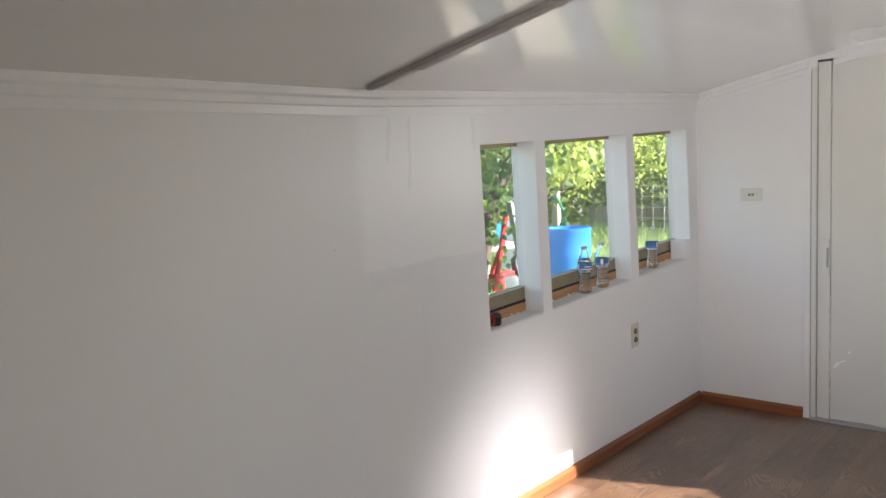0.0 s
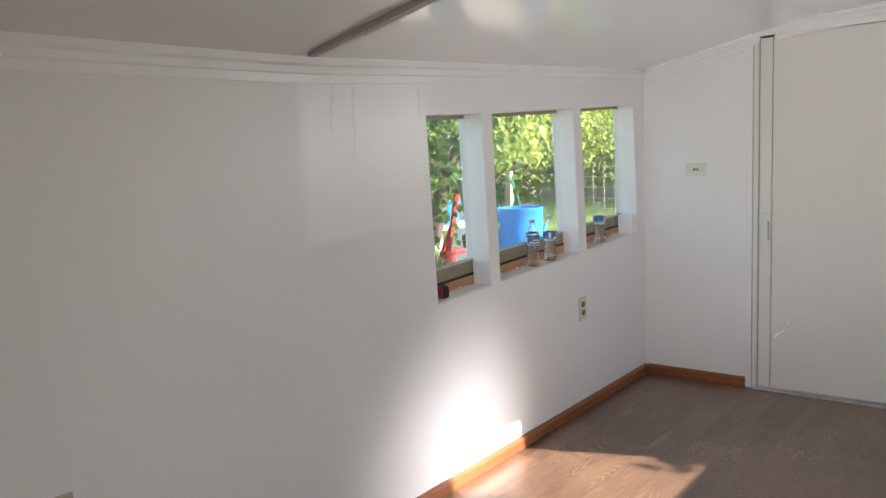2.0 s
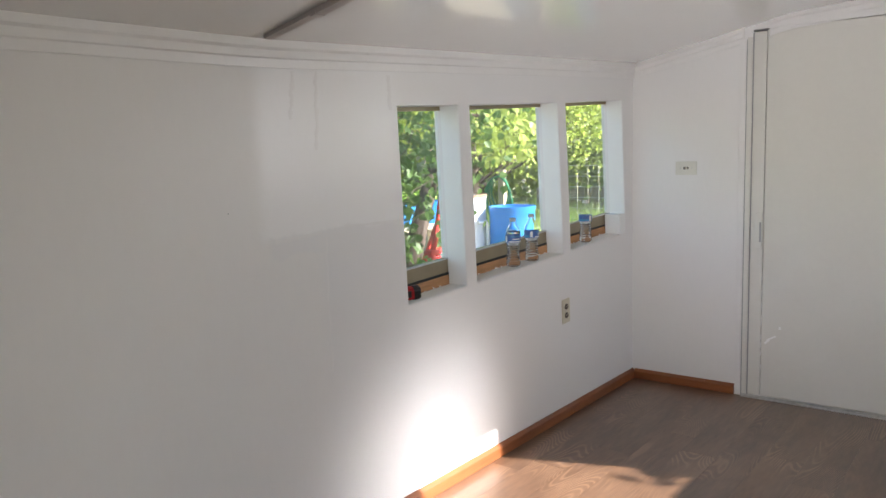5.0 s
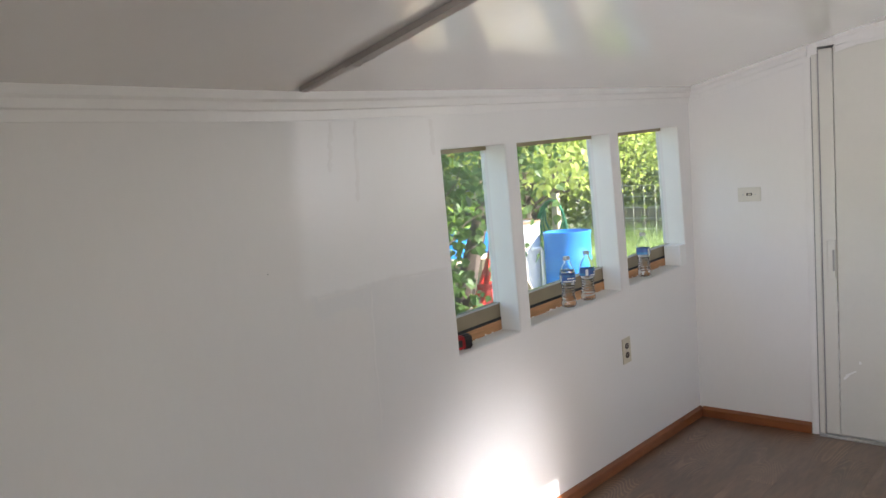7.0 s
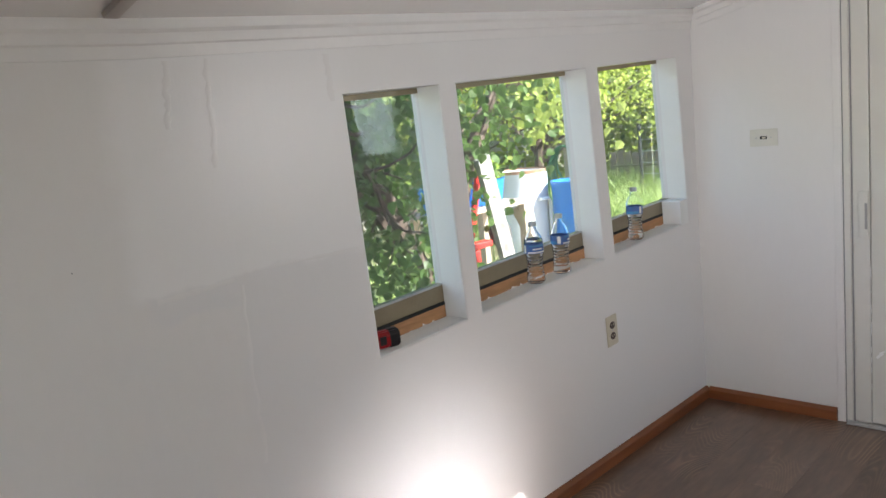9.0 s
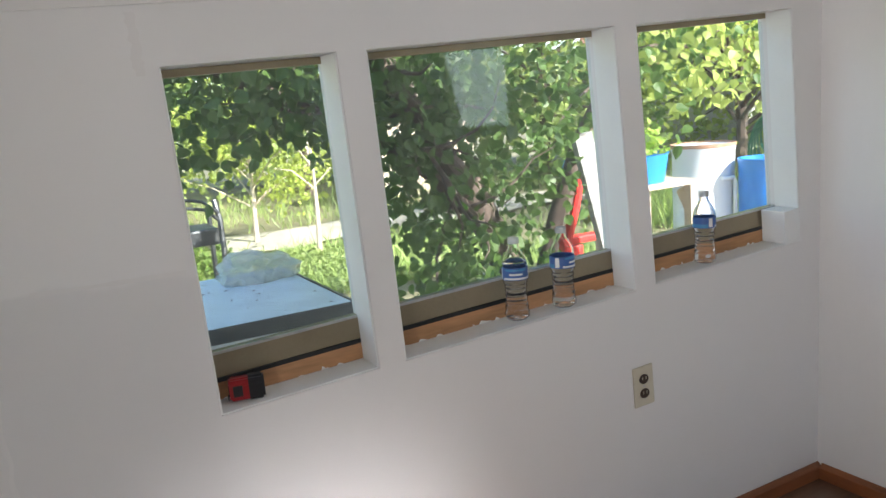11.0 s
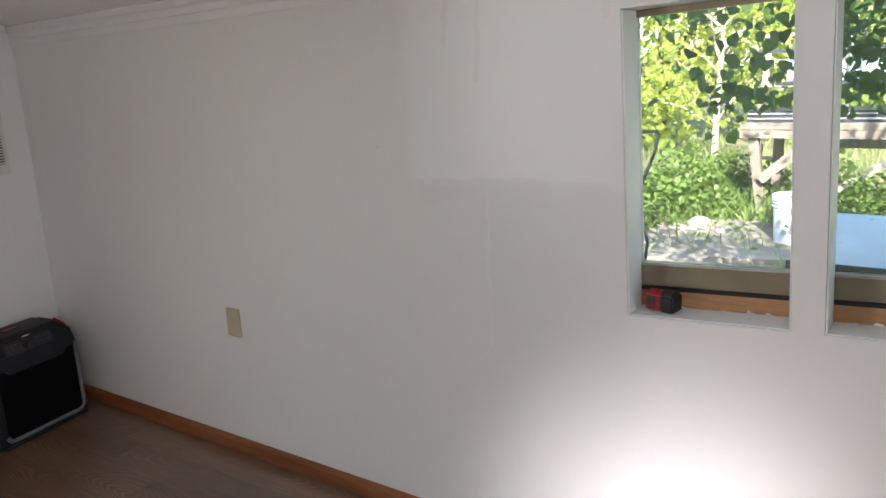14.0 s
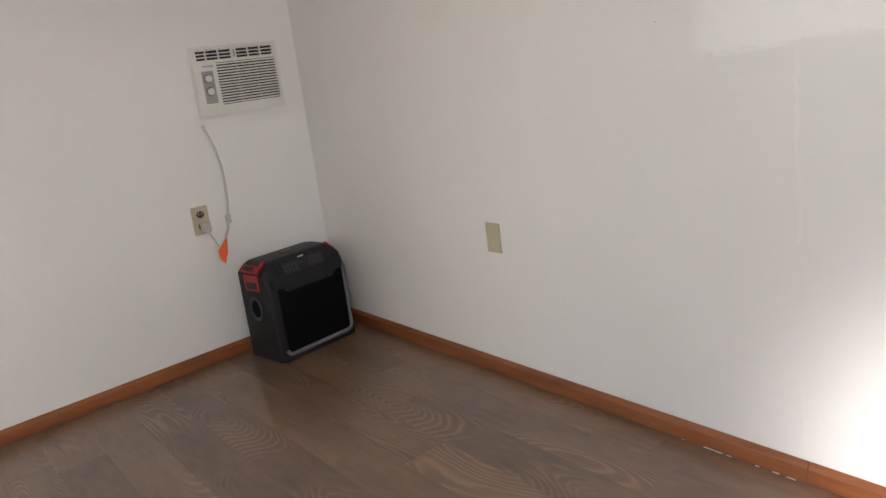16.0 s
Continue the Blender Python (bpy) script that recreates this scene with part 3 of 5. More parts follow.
def build_window(n, quad):
    p, q, r, s = [Vector((*c, 0)) for c in quad]
    up = (s - p).normalized()
    base = structure(new("window_%d" % n), "fixed window in a bronze aluminium frame, raw wood sill strip")
    h = (s - p).length
    part("window_frame", prism_x(bmesh.new(), rail(p, q, up, 0.052, 0.108), -0.118, -0.092), M["bronze"], base, "bronze aluminium bottom rail")
    part("rail_lip", prism_x(bmesh.new(), rail(p, q, up, 0.104, 0.110), -0.0915, -0.088), M["alu"], base)
    part("gasket", prism_x(bmesh.new(), rail(p, q, up, 0.0425, 0.0515), -0.118, -0.086), M["rubber"], base, "black rubber gasket")
    part("top_rail", prism_x(bmesh.new(), rail(s, r, up, -0.016, -0.001), -0.118, -0.092), M["bronze"], base)
    part("window_sill", prism_x(bmesh.new(), rail(p, q, up, 0.0, 0.042), -0.118, -0.088), M["rawwood"], base, "bare wooden strip flecked with white paint")
    pane = part("pane", prism_x(bmesh.new(), rail(p, q, up, 0.1085, h - 0.0165), -0.108, -0.104), M["glass"], base, "clear glass pane")
    pane.visible_shadow = False
    # paint smears along the sill strip
    bm = bmesh.new()
    rg = random.Random(n)
    for i in range(16):
        t = rg.uniform(0.03, 0.95)
        c = p + (q - p) * t
        w, hh = rg.uniform(0.006, 0.03), rg.uniform(0.002, 0.010)
        prism_x(bm, [(c.x, c.y + 0.001), (c.x + w, c.y + 0.001), (c.x + w * 0.8, c.y + hh), (c.x + w * 0.3, c.y + hh * 1.3)], -0.0879, -0.0868)
    part("paint_fleck", bm, M["reveal"], base, "white paint flecks on bare wood")
    # painted lining boards of the opening
    p, q, r, t = quad
    for corners in ([(q[0] - 0.004, q[1] + 0.002), (q[0] - 0.001, q[1] + 0.002), (r[0] - 0.001, r[1] - 0.002), (r[0] - 0.004, r[1] - 0.002)],
                    [(p[0] + 0.001, p[1] + 0.002), (p[0] + 0.004, p[1] + 0.002), (t[0] + 0.004, t[1] - 0.002), (t[0] + 0.001, t[1] - 0.002)],
                    [(p[0] + 0.004, p[1] + 0.001), (q[0] - 0.004, q[1] + 0.001), (q[0] - 0.004, q[1] + 0.004), (p[0] + 0.004, p[1] + 0.004)]):
        part("lining_board", prism_x(bmesh.new(), corners, -0.087, -0.002), M["reveal"], base, "white painted lining")
    return base


for n, quad in enumerate(OPEN):
    build_window(n + 1, quad)

# white boxed corner low in the third opening
structure(mesh_object("trim", prism_x(bmesh.new(), [(5.348, 0.8255), (5.4195, 0.8285), (5.4125, 0.934), (5.342, 0.93)], -0.085, -0.001), M["reveal"]), "white painted boxed corner on the window sill")
# ---- fittings ----
def rounded_plate(w, h, t, bevel=0.003):
    """A plate in the x-z plane that stands out along +y."""
    return box(-w / 2, w / 2, 0.0005, t, -h / 2, h / 2, bevel)


def screw(parent, x, z, t):
    bm = lathe([(0.0, 0.0), (0.0035, 0.0), (0.0035, 0.001), (0.0, 0.0016)], 10)
    bmesh.ops.rotate(bm, matrix=Matrix.Rotation(radians(-90), 3, "X"), verts=list(bm.verts))
    bmesh.ops.translate(bm, vec=(x, t, z), verts=list(bm.verts))
    part("screw", bm, M["alu"], parent)


def socket_face(parent, z, t):
    bm = lathe([(0.0, 0.0), (0.0165, 0.0), (0.0165, 0.0022), (0.015, 0.003), (0.0, 0.003)], 20)
    bmesh.ops.rotate(bm, matrix=Matrix.Rotation(radians(-90), 3, "X"), verts=list(bm.verts))
    bmesh.ops.scale(bm, vec=(1.0, 1.0, 0.85), verts=list(bm.verts))
    bmesh.ops.translate(bm, vec=(0, t, z), verts=list(bm.verts))
    f = part("socket", bm, M["brown"], parent, "dark brown socket face")
    for x in (-0.0065, 0.0065):
        part("slot", box(x - 0.001, x + 0.001, t + 0.003, t + 0.0034, z - 0.001, z + 0.007), M["ivory"], f)


outlet = thing("wall_outlet", (0, 4.741, 0.520), "ivory duplex wall outlet with dark brown sockets", "outlet", rz=-90, ry=0)
outlet.matrix_basis = pose(0, 4.741, 0.520, 0, 0, -90) @ pose(0, 0, 0, 0, 2.4, 0)
part("cover_plate", rounded_plate(0.072, 0.117, 0.006), M["ivory"], outlet)
for z in (0.021, -0.021):
    socket_face(outlet, z, 0.006)
screw(outlet, 0, 0, 0.006)

blank = thing("blank_plate", (0, 2.164, 0.503), "plain tan plastic blank wall plate", "wall plate", rz=-90)
part("cover_plate", rounded_plate(0.068, 0.104, 0.006), M["tan"], blank)
for z in (-0.03, 0.03):
    screw(blank, 0, z, 0.006)

switch = thing("light_switch", (0.297, YN, 1.170), "ivory light switch plate mounted sideways", "switch", rz=180)
part("cover_plate", rounded_plate(0.113, 0.07, 0.006), M["switchwhite"], switch)
part("switch_slot", box(-0.014, 0.014, 0.006, 0.0068, -0.006, 0.006), M["dark"], switch)
part("toggle", box(-0.009, 0.004, 0.0066, 0.014, -0.004, 0.004, 0.001), M["ivory"], switch)
for x in (-0.03, 0.03):
    screw(switch, x, 0, 0.006)

nail = thing("nail", (0.0, 2.86, 1.131), "small dark nail head in the white wall", "nail", ry=90)
part("head", lathe([(0.0, 0.0), (0.0016, 0.0), (0.0016, 0.0008), (0.0, 0.0012)], 10), M["acgrey"], nail)

# strip across the ceiling
def ceiling_strip():
    ob = thing("ceiling_strip", (0, 0, 0), "grey cover strip running across the ceiling", "ceiling strip")
    for name, xa, xb, w, d, m in (("short_length", 0.045, 0.235, 0.017, 0.010, "greystrip"), ("long_length", 0.2555, 2.39, 0.019, 0.014, "greystrip"), ("joint_cover", 0.2355, 0.255, 0.0205, 0.0155, "greystrip")):
        bm = bmesh.new()
        n = 8
        rows = []
        for i in range(n + 1):
            x = xa + (xb - xa) * i / n
            if xa < 0.8 < xb and i == n // 3:
                x = 0.8
            z = ceil_z(x, 2.996) - 0.0008
            rows.append([bm.verts.new((x, 2.996 + o, z - dd)) for o, dd in ((-w, 0), (-w * 0.85, d), (w * 0.85, d), (w, 0))])
        for a, b in zip(rows, rows[1:]):
            for k in range(4):
                bm.faces.new((a[k], a[(k + 1) % 4], b[(k + 1) % 4], b[k]))
        bm.faces.new(rows[0])
        bm.faces.new(rows[-1][::-1])
        bmesh.ops.recalc_face_normals(bm, faces=list(bm.faces))
        part(name, bm, M[m], ob)
    return ob


ceiling_strip()

# sliding door in the end wall
door = structure(new("door_1"), "closed cream sliding door in worn aluminium channels")
part("door_panel", box(0.688, 1.49, YN + 0.003, YN + 0.035, 0.012, 1.83, 0.003), M["door"], door)
part("door_stile", box(0.627, 0.685, YN - 0.002, YN + 0.03, 0.012, 1.822, 0.003), M["door"], door)
part("jamb_trim", box(0.562, 0.593, YN - 0.008, YN - 0.0005, 0.0, 1.79, 0.002), M["trim"], door, "white painted jamb trim")
part("jamb_channel", box(0.598, 0.621, YN - 0.012, YN - 0.0005, 0.0, 1.80, 0.003), M["door"], door, "cream painted metal jamb channel")
part("groove", add_box(box(0.593, 0.598, YN - 0.004, YN - 0.001, 0.0, 1.79), 0.6212, 0.6268, YN - 0.001, YN + 0.02, 0.01, 1.82), M["acgrey"], door)
part("floor_track", add_box(box(0.60, 1.52, YN - 0.030, YN - 0.002, 0.0, 0.006, 0.002), 0.60, 1.52, YN - 0.018, YN - 0.012, 0.005, 0.014, 0.001), M["alu"], door, "scuffed aluminium floor track")
part("head_track", box(0.646, 1.52, YN - 0.010, YN - 0.001, 1.832, 1.862, 0.002), M["trim"], door)
hd = part("handle", box(0.650, 0.684, YN - 0.020, YN - 0.0025, 0.765, 0.945, 0.004), M["door"], door, "cream pull handle")
part("latch", box(0.674, 0.683, YN - 0.026, YN - 0.0202, 0.80, 0.90, 0.002), M["acgrey"], hd, "dark grey latch slot")
bm = bmesh.new()
rg = random.Random(11)
for i in range(9):
    z = 0.15 + i * 0.055 + rg.uniform(-0.02, 0.02)
    add_box(bm, 0.6853, 0.6877, YN + 0.0005, YN + 0.0036, z, z + rg.uniform(0.01, 0.04))
for (x, z, w, h, a) in ((0.735, 0.315, 0.05, 0.008, 30), (0.715, 0.295, 0.03, 0.010, 45), (0.775, 0.37, 0.010, 0.014, 5)):
    add_box(bm, -w / 2, w / 2, 0.0, 0.0008, -h / 2, h / 2, m=pose(x, YN + 0.0021, z, 0, -a, 0))
# the chips' near-white colour carries their glint
part("paint_chip", bm, M["barewhite"], door, "scratches and chips in the paint, coloured glint-bright")


# ---- air conditioner ----
def air_conditioner():
    ob = thing("air_conditioner", (0, 0, 0), "white wall-mounted air conditioner with two control knobs", "air conditioner")
    ob.matrix_basis = SOUTH @ pose(0.309, 0, 1.135)
    w, h, d = 0.388, 0.274, 0.032
    body = part("body", box(-w / 2, w / 2, 0.001, d - 0.012, -h / 2, h / 2, 0.006), M["acwhite"], ob)
    bm = bmesh.new()
    f0, f1 = d - 0.0115, d
    gx0, gx1, gz0, gz1 = -0.182, 0.095, -0.095, 0.072
    vz0, vz1 = 0.084, 0.124
    for a in ((-w / 2, w / 2, vz1, h / 2), (-w / 2, w / 2, gz1, vz0), (-w / 2, w / 2, -h / 2, gz0), (-w / 2, gx0, gz0, gz1), (gx1, w / 2, gz0, gz1), (-w / 2, -0.175, vz0, vz1), (0.175, w / 2, vz0, vz1), (-0.004, 0.018, vz0, vz1)):
        add_box(bm, a[0], a[1], f0, f1, a[2], a[3])
    part("front_panel", bm, M["acwhite"], ob)
    # dark sheets put the shade behind slats and louvres into colour
    part("grille_recess", box(gx0, gx1, f0, f0 + 0.001, gz0, gz1), M["dark"], ob)
    part("vent_recess", box(-0.175, 0.175, f0, f0 + 0.001, vz0, vz1), M["dark"], ob)
    first = None
    n = 15
    for i in range(n):
        z = gz0 + (i + 0.5) * (gz1 - gz0) / n
        if first is None:
            first = part("slat", box(gx0, gx1, -0.002, 0.002, -0.0028, 0.0028), M["acwhite"], ob)
            s = first
        else:
            s = new("slat", first.data)
            s.parent = ob
        s.location = (0, f1 - 0.0045, z)
        s.rotation_euler = (radians(-8), 0, 0)
    v = None
    for x0, x1 in ((-0.175, -0.004), (0.018, 0.175)):
        for i in range(3):
            z = vz0 + (i + 0.5) * (vz1 - vz0) / 3 + 0.004
            if v is None:
                v = part("louvre", box(-0.0855, 0.0855, -0.003, 0.003, -0.0019, 0.0019), M["acwhite"], ob)
                s = v
            else:
                s = new("louvre", v.data)
                s.parent = ob
            s.location = ((x0 + x1) / 2, f1 - 0.004, z)
            s.scale = ((x1 - x0) / 0.171, 1, 1)
    for x in (-0.117, -0.060, 0.075, 0.131):
        part("vent_rib", box(x - 0.0015, x + 0.0015, f0 + 0.001, f1 - 0.001, vz0, vz1), M["acwhite"], ob)
    for x in (-0.09, 0.0):
        part("grille_rib", box(x - 0.0012, x + 0.0012, f0 + 0.001, f1 - 0.0085, gz0, gz1), M["acgrey"], ob)
    cp = part("control_panel", box(0.115, 0.166, f1 + 0.0002, f1 + 0.0022, -0.085, 0.042, 0.001), M["acgrey"], ob, "grey control panel")
    for z in (0.012, -0.038):
        bm = lathe([(0.0, 0.0), (0.014, 0.0), (0.0135, 0.008), (0.011, 0.011), (0.0, 0.011)], 24)
        add_box(bm, -0.0025, 0.0025, -0.012, 0.012, 0.010, 0.015, 0.001)
        bmesh.ops.rotate(bm, matrix=Matrix.Rotation(radians(-90), 3, "X"), verts=list(bm.verts))
        bmesh.ops.translate(bm, vec=(0.141, f1 + 0.0024, z), verts=list(bm.verts))
        part("knob", bm, M["acwhite"], cp, "white turning knob", smooth=True)
        bm = lathe([(0.0, 0.0), (0.0165, 0.0), (0.0165, 0.0008), (0.0, 0.0008)], 28)
        bmesh.ops.rotate(bm, matrix=Matrix.Rotation(radians(-90), 3, "X"), verts=list(bm.verts))
        bmesh.ops.translate(bm, vec=(0.141, f1 + 0.0023, z), verts=list(bm.verts))
        part("dial_ring", bm, M["dark"], cp, "dark printed dial ring")
    part("maker_slot", box(0.003, 0.011, f1 + 0.0002, f1 + 0.0006, vz0 + 0.004, vz1 - 0.006), M["acgrey"], ob, "grey vent lever slot")
    part("badge", box(0.11, 0.155, f1 + 0.0002, f1 + 0.0008, 0.058, 0.063), M["acgrey"], ob, "small grey maker's bar")
    return ob


air_conditioner()

# outlet with plugged cord
out2 = thing("wall_outlet", (0, 0, 0), "tan wall outlet with a grey plug in its lower socket", "outlet")
out2.matrix_basis = SOUTH @ pose(0.587, 0, 0.598)
part("cover_plate", rounded_plate(0.072, 0.115, 0.006), M["tan"], out2)
for z in (0.024, -0.024):
    socket_face(out2, z, 0.006)
cord = thing("power_cord", (0, 0, 0), "grey power cord with plug and orange warning tag", "power cord")
cord.matrix_basis = SOUTH @ pose(0.023, 0, 0)
bm = box(0.545, 0.577, 0.0105, 0.05, 0.548, 0.592, 0.008)
part("plug", bm, M["cord"], cord)
pts = [(0.56, 0.04, 0.552), (0.545, 0.05, 0.515), (0.535, 0.05, 0.487), (0.522, 0.045, 0.475)]
part("lead", tube(pts, 0.0035), M["cord"], cord, smooth=True)
pts = [(0.478, 0.004, 0.972), (0.468, 0.012, 0.93), (0.452, 0.02, 0.87), (0.441, 0.024, 0.80), (0.441, 0.026, 0.73), (0.446, 0.028, 0.66), (0.457, 0.03, 0.60), (0.470, 0.034, 0.545), (0.494, 0.04, 0.505), (0.522, 0.045, 0.475)]
part("cable", tube(pts, 0.0055), M["cord"], cord, smooth=True)
part("cable_tie", box(0.452, 0.468, 0.02, 0.045, 0.565, 0.600, 0.003), M["cord"], cord)
bm = bmesh.new()
v = [bm.verts.new(p) for p in ((0.488, 0.046, 0.512), (0.540, 0.05, 0.468), (0.536, 0.052, 0.428), (0.520, 0.055, 0.408), (0.500, 0.05, 0.45))]
f = bm.faces.new(v)
r = bmesh.ops.extrude_face_region(bm, geom=[f])
bmesh.ops.translate(bm, vec=(0, 0.002, 0), verts=[g for g in r["geom"] if isinstance(g, bmesh.types.BMVert)])
part("tag", bm, M["tag"], cord, "crumpled orange warning tag")


# ---- loudspeaker ----
def loudspeaker():
    ob = thing("loudspeaker", (0.300, 1.197, 0.0), "black portable party loudspeaker with red handles on the floor", "loudspeaker", rz=9.4)
    w, d, h = 0.198, 0.103, 0.412
    # side outline with a sloped upper front, swept across the width, top corners cut off
    out = [(-d, 0.012), (-d + 0.012, 0.0), (d - 0.004, 0.0), (d + 0.006, 0.014), (d + 0.002, 0.30), (d - 0.010, 0.335), (d - 0.040, h - 0.010), (d - 0.055, h), (-d + 0.02, h), (-d, h - 0.02)]
    bm = prism_x(bmesh.new(), out, -w, w)
    bmesh.ops.recalc_face_normals(bm, faces=list(bm.faces))
    for s in (-1, 1):
        cut = bmesh.ops.bisect_plane(bm, geom=list(bm.verts) + list(bm.edges) + list(bm.faces), plane_co=(s * w, 0, h - 0.042), plane_no=(s * 0.66, 0, 0.75), clear_outer=True)
        bmesh.ops.contextual_create(bm, geom=[e for e in cut["geom_cut"] if isinstance(e, bmesh.types.BMEdge)])
    bmesh.ops.recalc_face_normals(bm, faces=list(bm.faces))
    edges = [e for e in bm.edges if len(e.link_faces) == 2 and e.calc_face_angle() > 0.45]
    bmesh.ops.bevel(bm, geom=edges, offset=0.010, segments=3, affect="EDGES", profile=0.6)
    part("body", bm, M["charcoal"], ob, smooth=True)
    part("front_grille", box(-0.170, 0.160, d + 0.0035, d + 0.010, 0.036, 0.305, 0.004), M["grille"], ob, "black speaker grille")
    # charcoal brow that overhangs the grille, deeper in its middle
    bm = bmesh.new()
    rim = [(-0.180, 0.352), (0.180, 0.352), (0.176, 0.306), (0.138, 0.306), (0.118, 0.284), (-0.118, 0.284), (-0.138, 0.306), (-0.176, 0.306)]
    fr = [bm.verts.new((x, d + 0.014 - (0.016 if z > 0.34 else 0.0), z)) for x, z in rim]
    bk = [bm.verts.new((x, d - 0.012, z)) for x, z in rim]
    bm.faces.new(fr)
    bm.faces.new(bk[::-1])
    for i in range(8):
        bm.faces.new((fr[i], bk[i], bk[(i + 1) % 8], fr[(i + 1) % 8]))
    bmesh.ops.recalc_face_normals(bm, faces=list(bm.faces))
    bmesh.ops.bevel(bm, geom=list(bm.edges), offset=0.003, segments=2, affect="EDGES")
    part("brow", bm, M["charcoal"], ob, smooth=True)
    # grey bumper down one side and along the bottom of the front
    rim = [(-0.179, 0.318), (-0.179, 0.062)] + [(-0.147 + 0.032 * math.cos(radians(a)), 0.058 + 0.032 * math.sin(radians(a))) for a in (190, 210, 230, 250, 270)]
    rim += [(0.135, 0.026)] + [(0.14 + 0.026 * math.cos(radians(a)), 0.052 + 0.026 * math.sin(radians(a))) for a in (275, 300, 325, 350)]
    bm = tube([(x, d + 0.008, z) for x, z in rim], 0.0085, 10)
    part("front_trim", bm, M["silver"], ob, "grey bumper trim", smooth=True)
    part("base_bumper", box(-0.186, 0.186, d - 0.02, d + 0.017, 0.001, 0.0175, 0.006), M["black"], ob, smooth=True)
    # sloped control panel
    face = Matrix.Translation((0, d - 0.0225, 0.3685)) @ Matrix.Rotation(radians(22), 4, "X")
    cp = part("control_panel", add_box(bmesh.new(), -0.118, 0.118, -0.002, 0.0045, -0.040, 0.036, 0.003, m=face), M["charcoal"], ob)
    part("key_field", add_box(bmesh.new(), -0.104, 0.104, 0.0046, 0.0056, -0.032, 0.026, 0.0, m=face), M["black"], cp)
    for i in range(4):
        for k in range(3):
            for sgn in (-1, 1):
                x = sgn * (0.036 + i * 0.018)
                part("button", add_box(bmesh.new(), x - 0.006, x + 0.006, 0.0057, 0.0085, -0.028 + k * 0.016, -0.017 + k * 0.016, 0.001, m=face), M["button"], cp)
    bm = lathe([(0.0, 0.0), (0.019, 0.0), (0.018, 0.012), (0.015, 0.015), (0.0, 0.015)], 24)
    bmesh.ops.rotate(bm, matrix=Matrix.Rotation(radians(-90), 3, "X"), verts=list(bm.verts))
    bmesh.ops.transform(bm, matrix=face @ Matrix.Translation((0, 0.0058, -0.010)), verts=list(bm.verts))
    part("dial", bm, M["black"], cp, smooth=True)
    part("badge", add_box(bmesh.new(), -0.014, 0.014, 0.0047, 0.0053, 0.029, 0.033, 0.0, m=face), M["acwhite"], cp, "small white maker's bar")
    slot = part("top_slot", box(-0.035, 0.035, -0.03, -0.008, h - 0.001, h + 0.002, 0.0008), M["dark"], ob)
    part("slot_insert", box(-0.030, 0.026, -0.026, -0.014, h + 0.0021, h + 0.003), M["red"], slot, "red strip in the slot")
    for s in (-1, 1):
        # the corner handle lies along the cut-off corner, dark plates on both sides of it drawn as shaded hollows
        corner = Matrix.Translation((s * (w - 0.022), 0, h - 0.020)) @ Matrix.Rotation(radians(s * 41.3), 4, "Y")
        part("handle_hollow", add_box(bmesh.new(), -0.026, 0.026, -0.062, 0.030, -0.004, 0.0025, 0.001, m=corner), M["dark"], ob, "dark plate as a shaded handle hollow")
        bm = bmesh.new()
        inner, outer = (-0.004, 0.030)
        add_box(bm, min(s * inner, s * outer), max(s * inner, s * outer), -0.066, 0.034, 0.003, 0.010, 0.003, m=corner)
        add_box(bm, -0.030, 0.030, 0.0345, 0.046, -0.002, 0.009, 0.003, m=corner)
        hd = part("handle", bm, M["red"], ob, "red carrying handle", smooth=True)
        sx = sorted((s * (w - 0.002), s * (w + 0.004)))
        part("side_inlay", box(sx[0], sx[1], -0.055, 0.045, 0.300, 0.366, 0.002), M["red"], hd, "red side inlay")
        # holes are dark plates on the surface, shade given by colour
        part("grip_hole", box(min(s * (w + 0.002), s * (w + 0.0048)), max(s * (w + 0.002), s * (w + 0.0048)), -0.040, 0.032, 0.308, 0.338, 0.001), M["dark"], hd)
        part("top_hole", add_box(bmesh.new(), min(s * 0.002, s * 0.022), max(s * 0.002, s * 0.022), -0.055, 0.012, 0.009, 0.0112, 0.0008, m=corner), M["dark"], hd)
        bm = lathe([(0.044, 0.0), (0.052, 0.003), (0.049, 0.009), (0.040, 0.006), (0.034, 0.001), (0.0, 0.0015)], 28)
        bmesh.ops.rotate(bm, matrix=Matrix.Rotation(radians(90 * s), 3, "Y"), verts=list(bm.verts))
        bmesh.ops.scale(bm, vec=(1, 0.80, 1.0), verts=list(bm.verts))
        bmesh.ops.translate(bm, vec=(s * (w + 0.0005), 0.0, 0.225), verts=list(bm.verts))
        port = part("side_port", bm, M["button"], ob, "round side port ring", smooth=True)
        bm = lathe([(0.0, 0.0), (0.038, 0.0), (0.036, 0.003), (0.0, 0.003)], 24)
        bmesh.ops.rotate(bm, matrix=Matrix.Rotation(radians(90 * s), 3, "Y"), verts=list(bm.verts))
        bmesh.ops.scale(bm, vec=(1, 0.80, 1.0), verts=list(bm.verts))
        bmesh.ops.translate(bm, vec=(s * (w + 0.003), 0.0, 0.225), verts=list(bm.verts))
        part("port_mesh", bm, M["grille"], port)
        part("foot", box(s * 0.15 - 0.02, s * 0.15 + 0.02, -0.07, -0.03, 0.0, 0.004), M["rubber"], ob)
    part("power_lead", tube([(-0.17, -0.085, 0.06), (-0.205, -0.07, 0.05), (-0.215, -0.03, 0.045), (-0.205, 0.02, 0.01), (-0.21, 0.05, 0.006)], 0.006), M["black"], ob, smooth=True)
    return ob


loudspeaker()


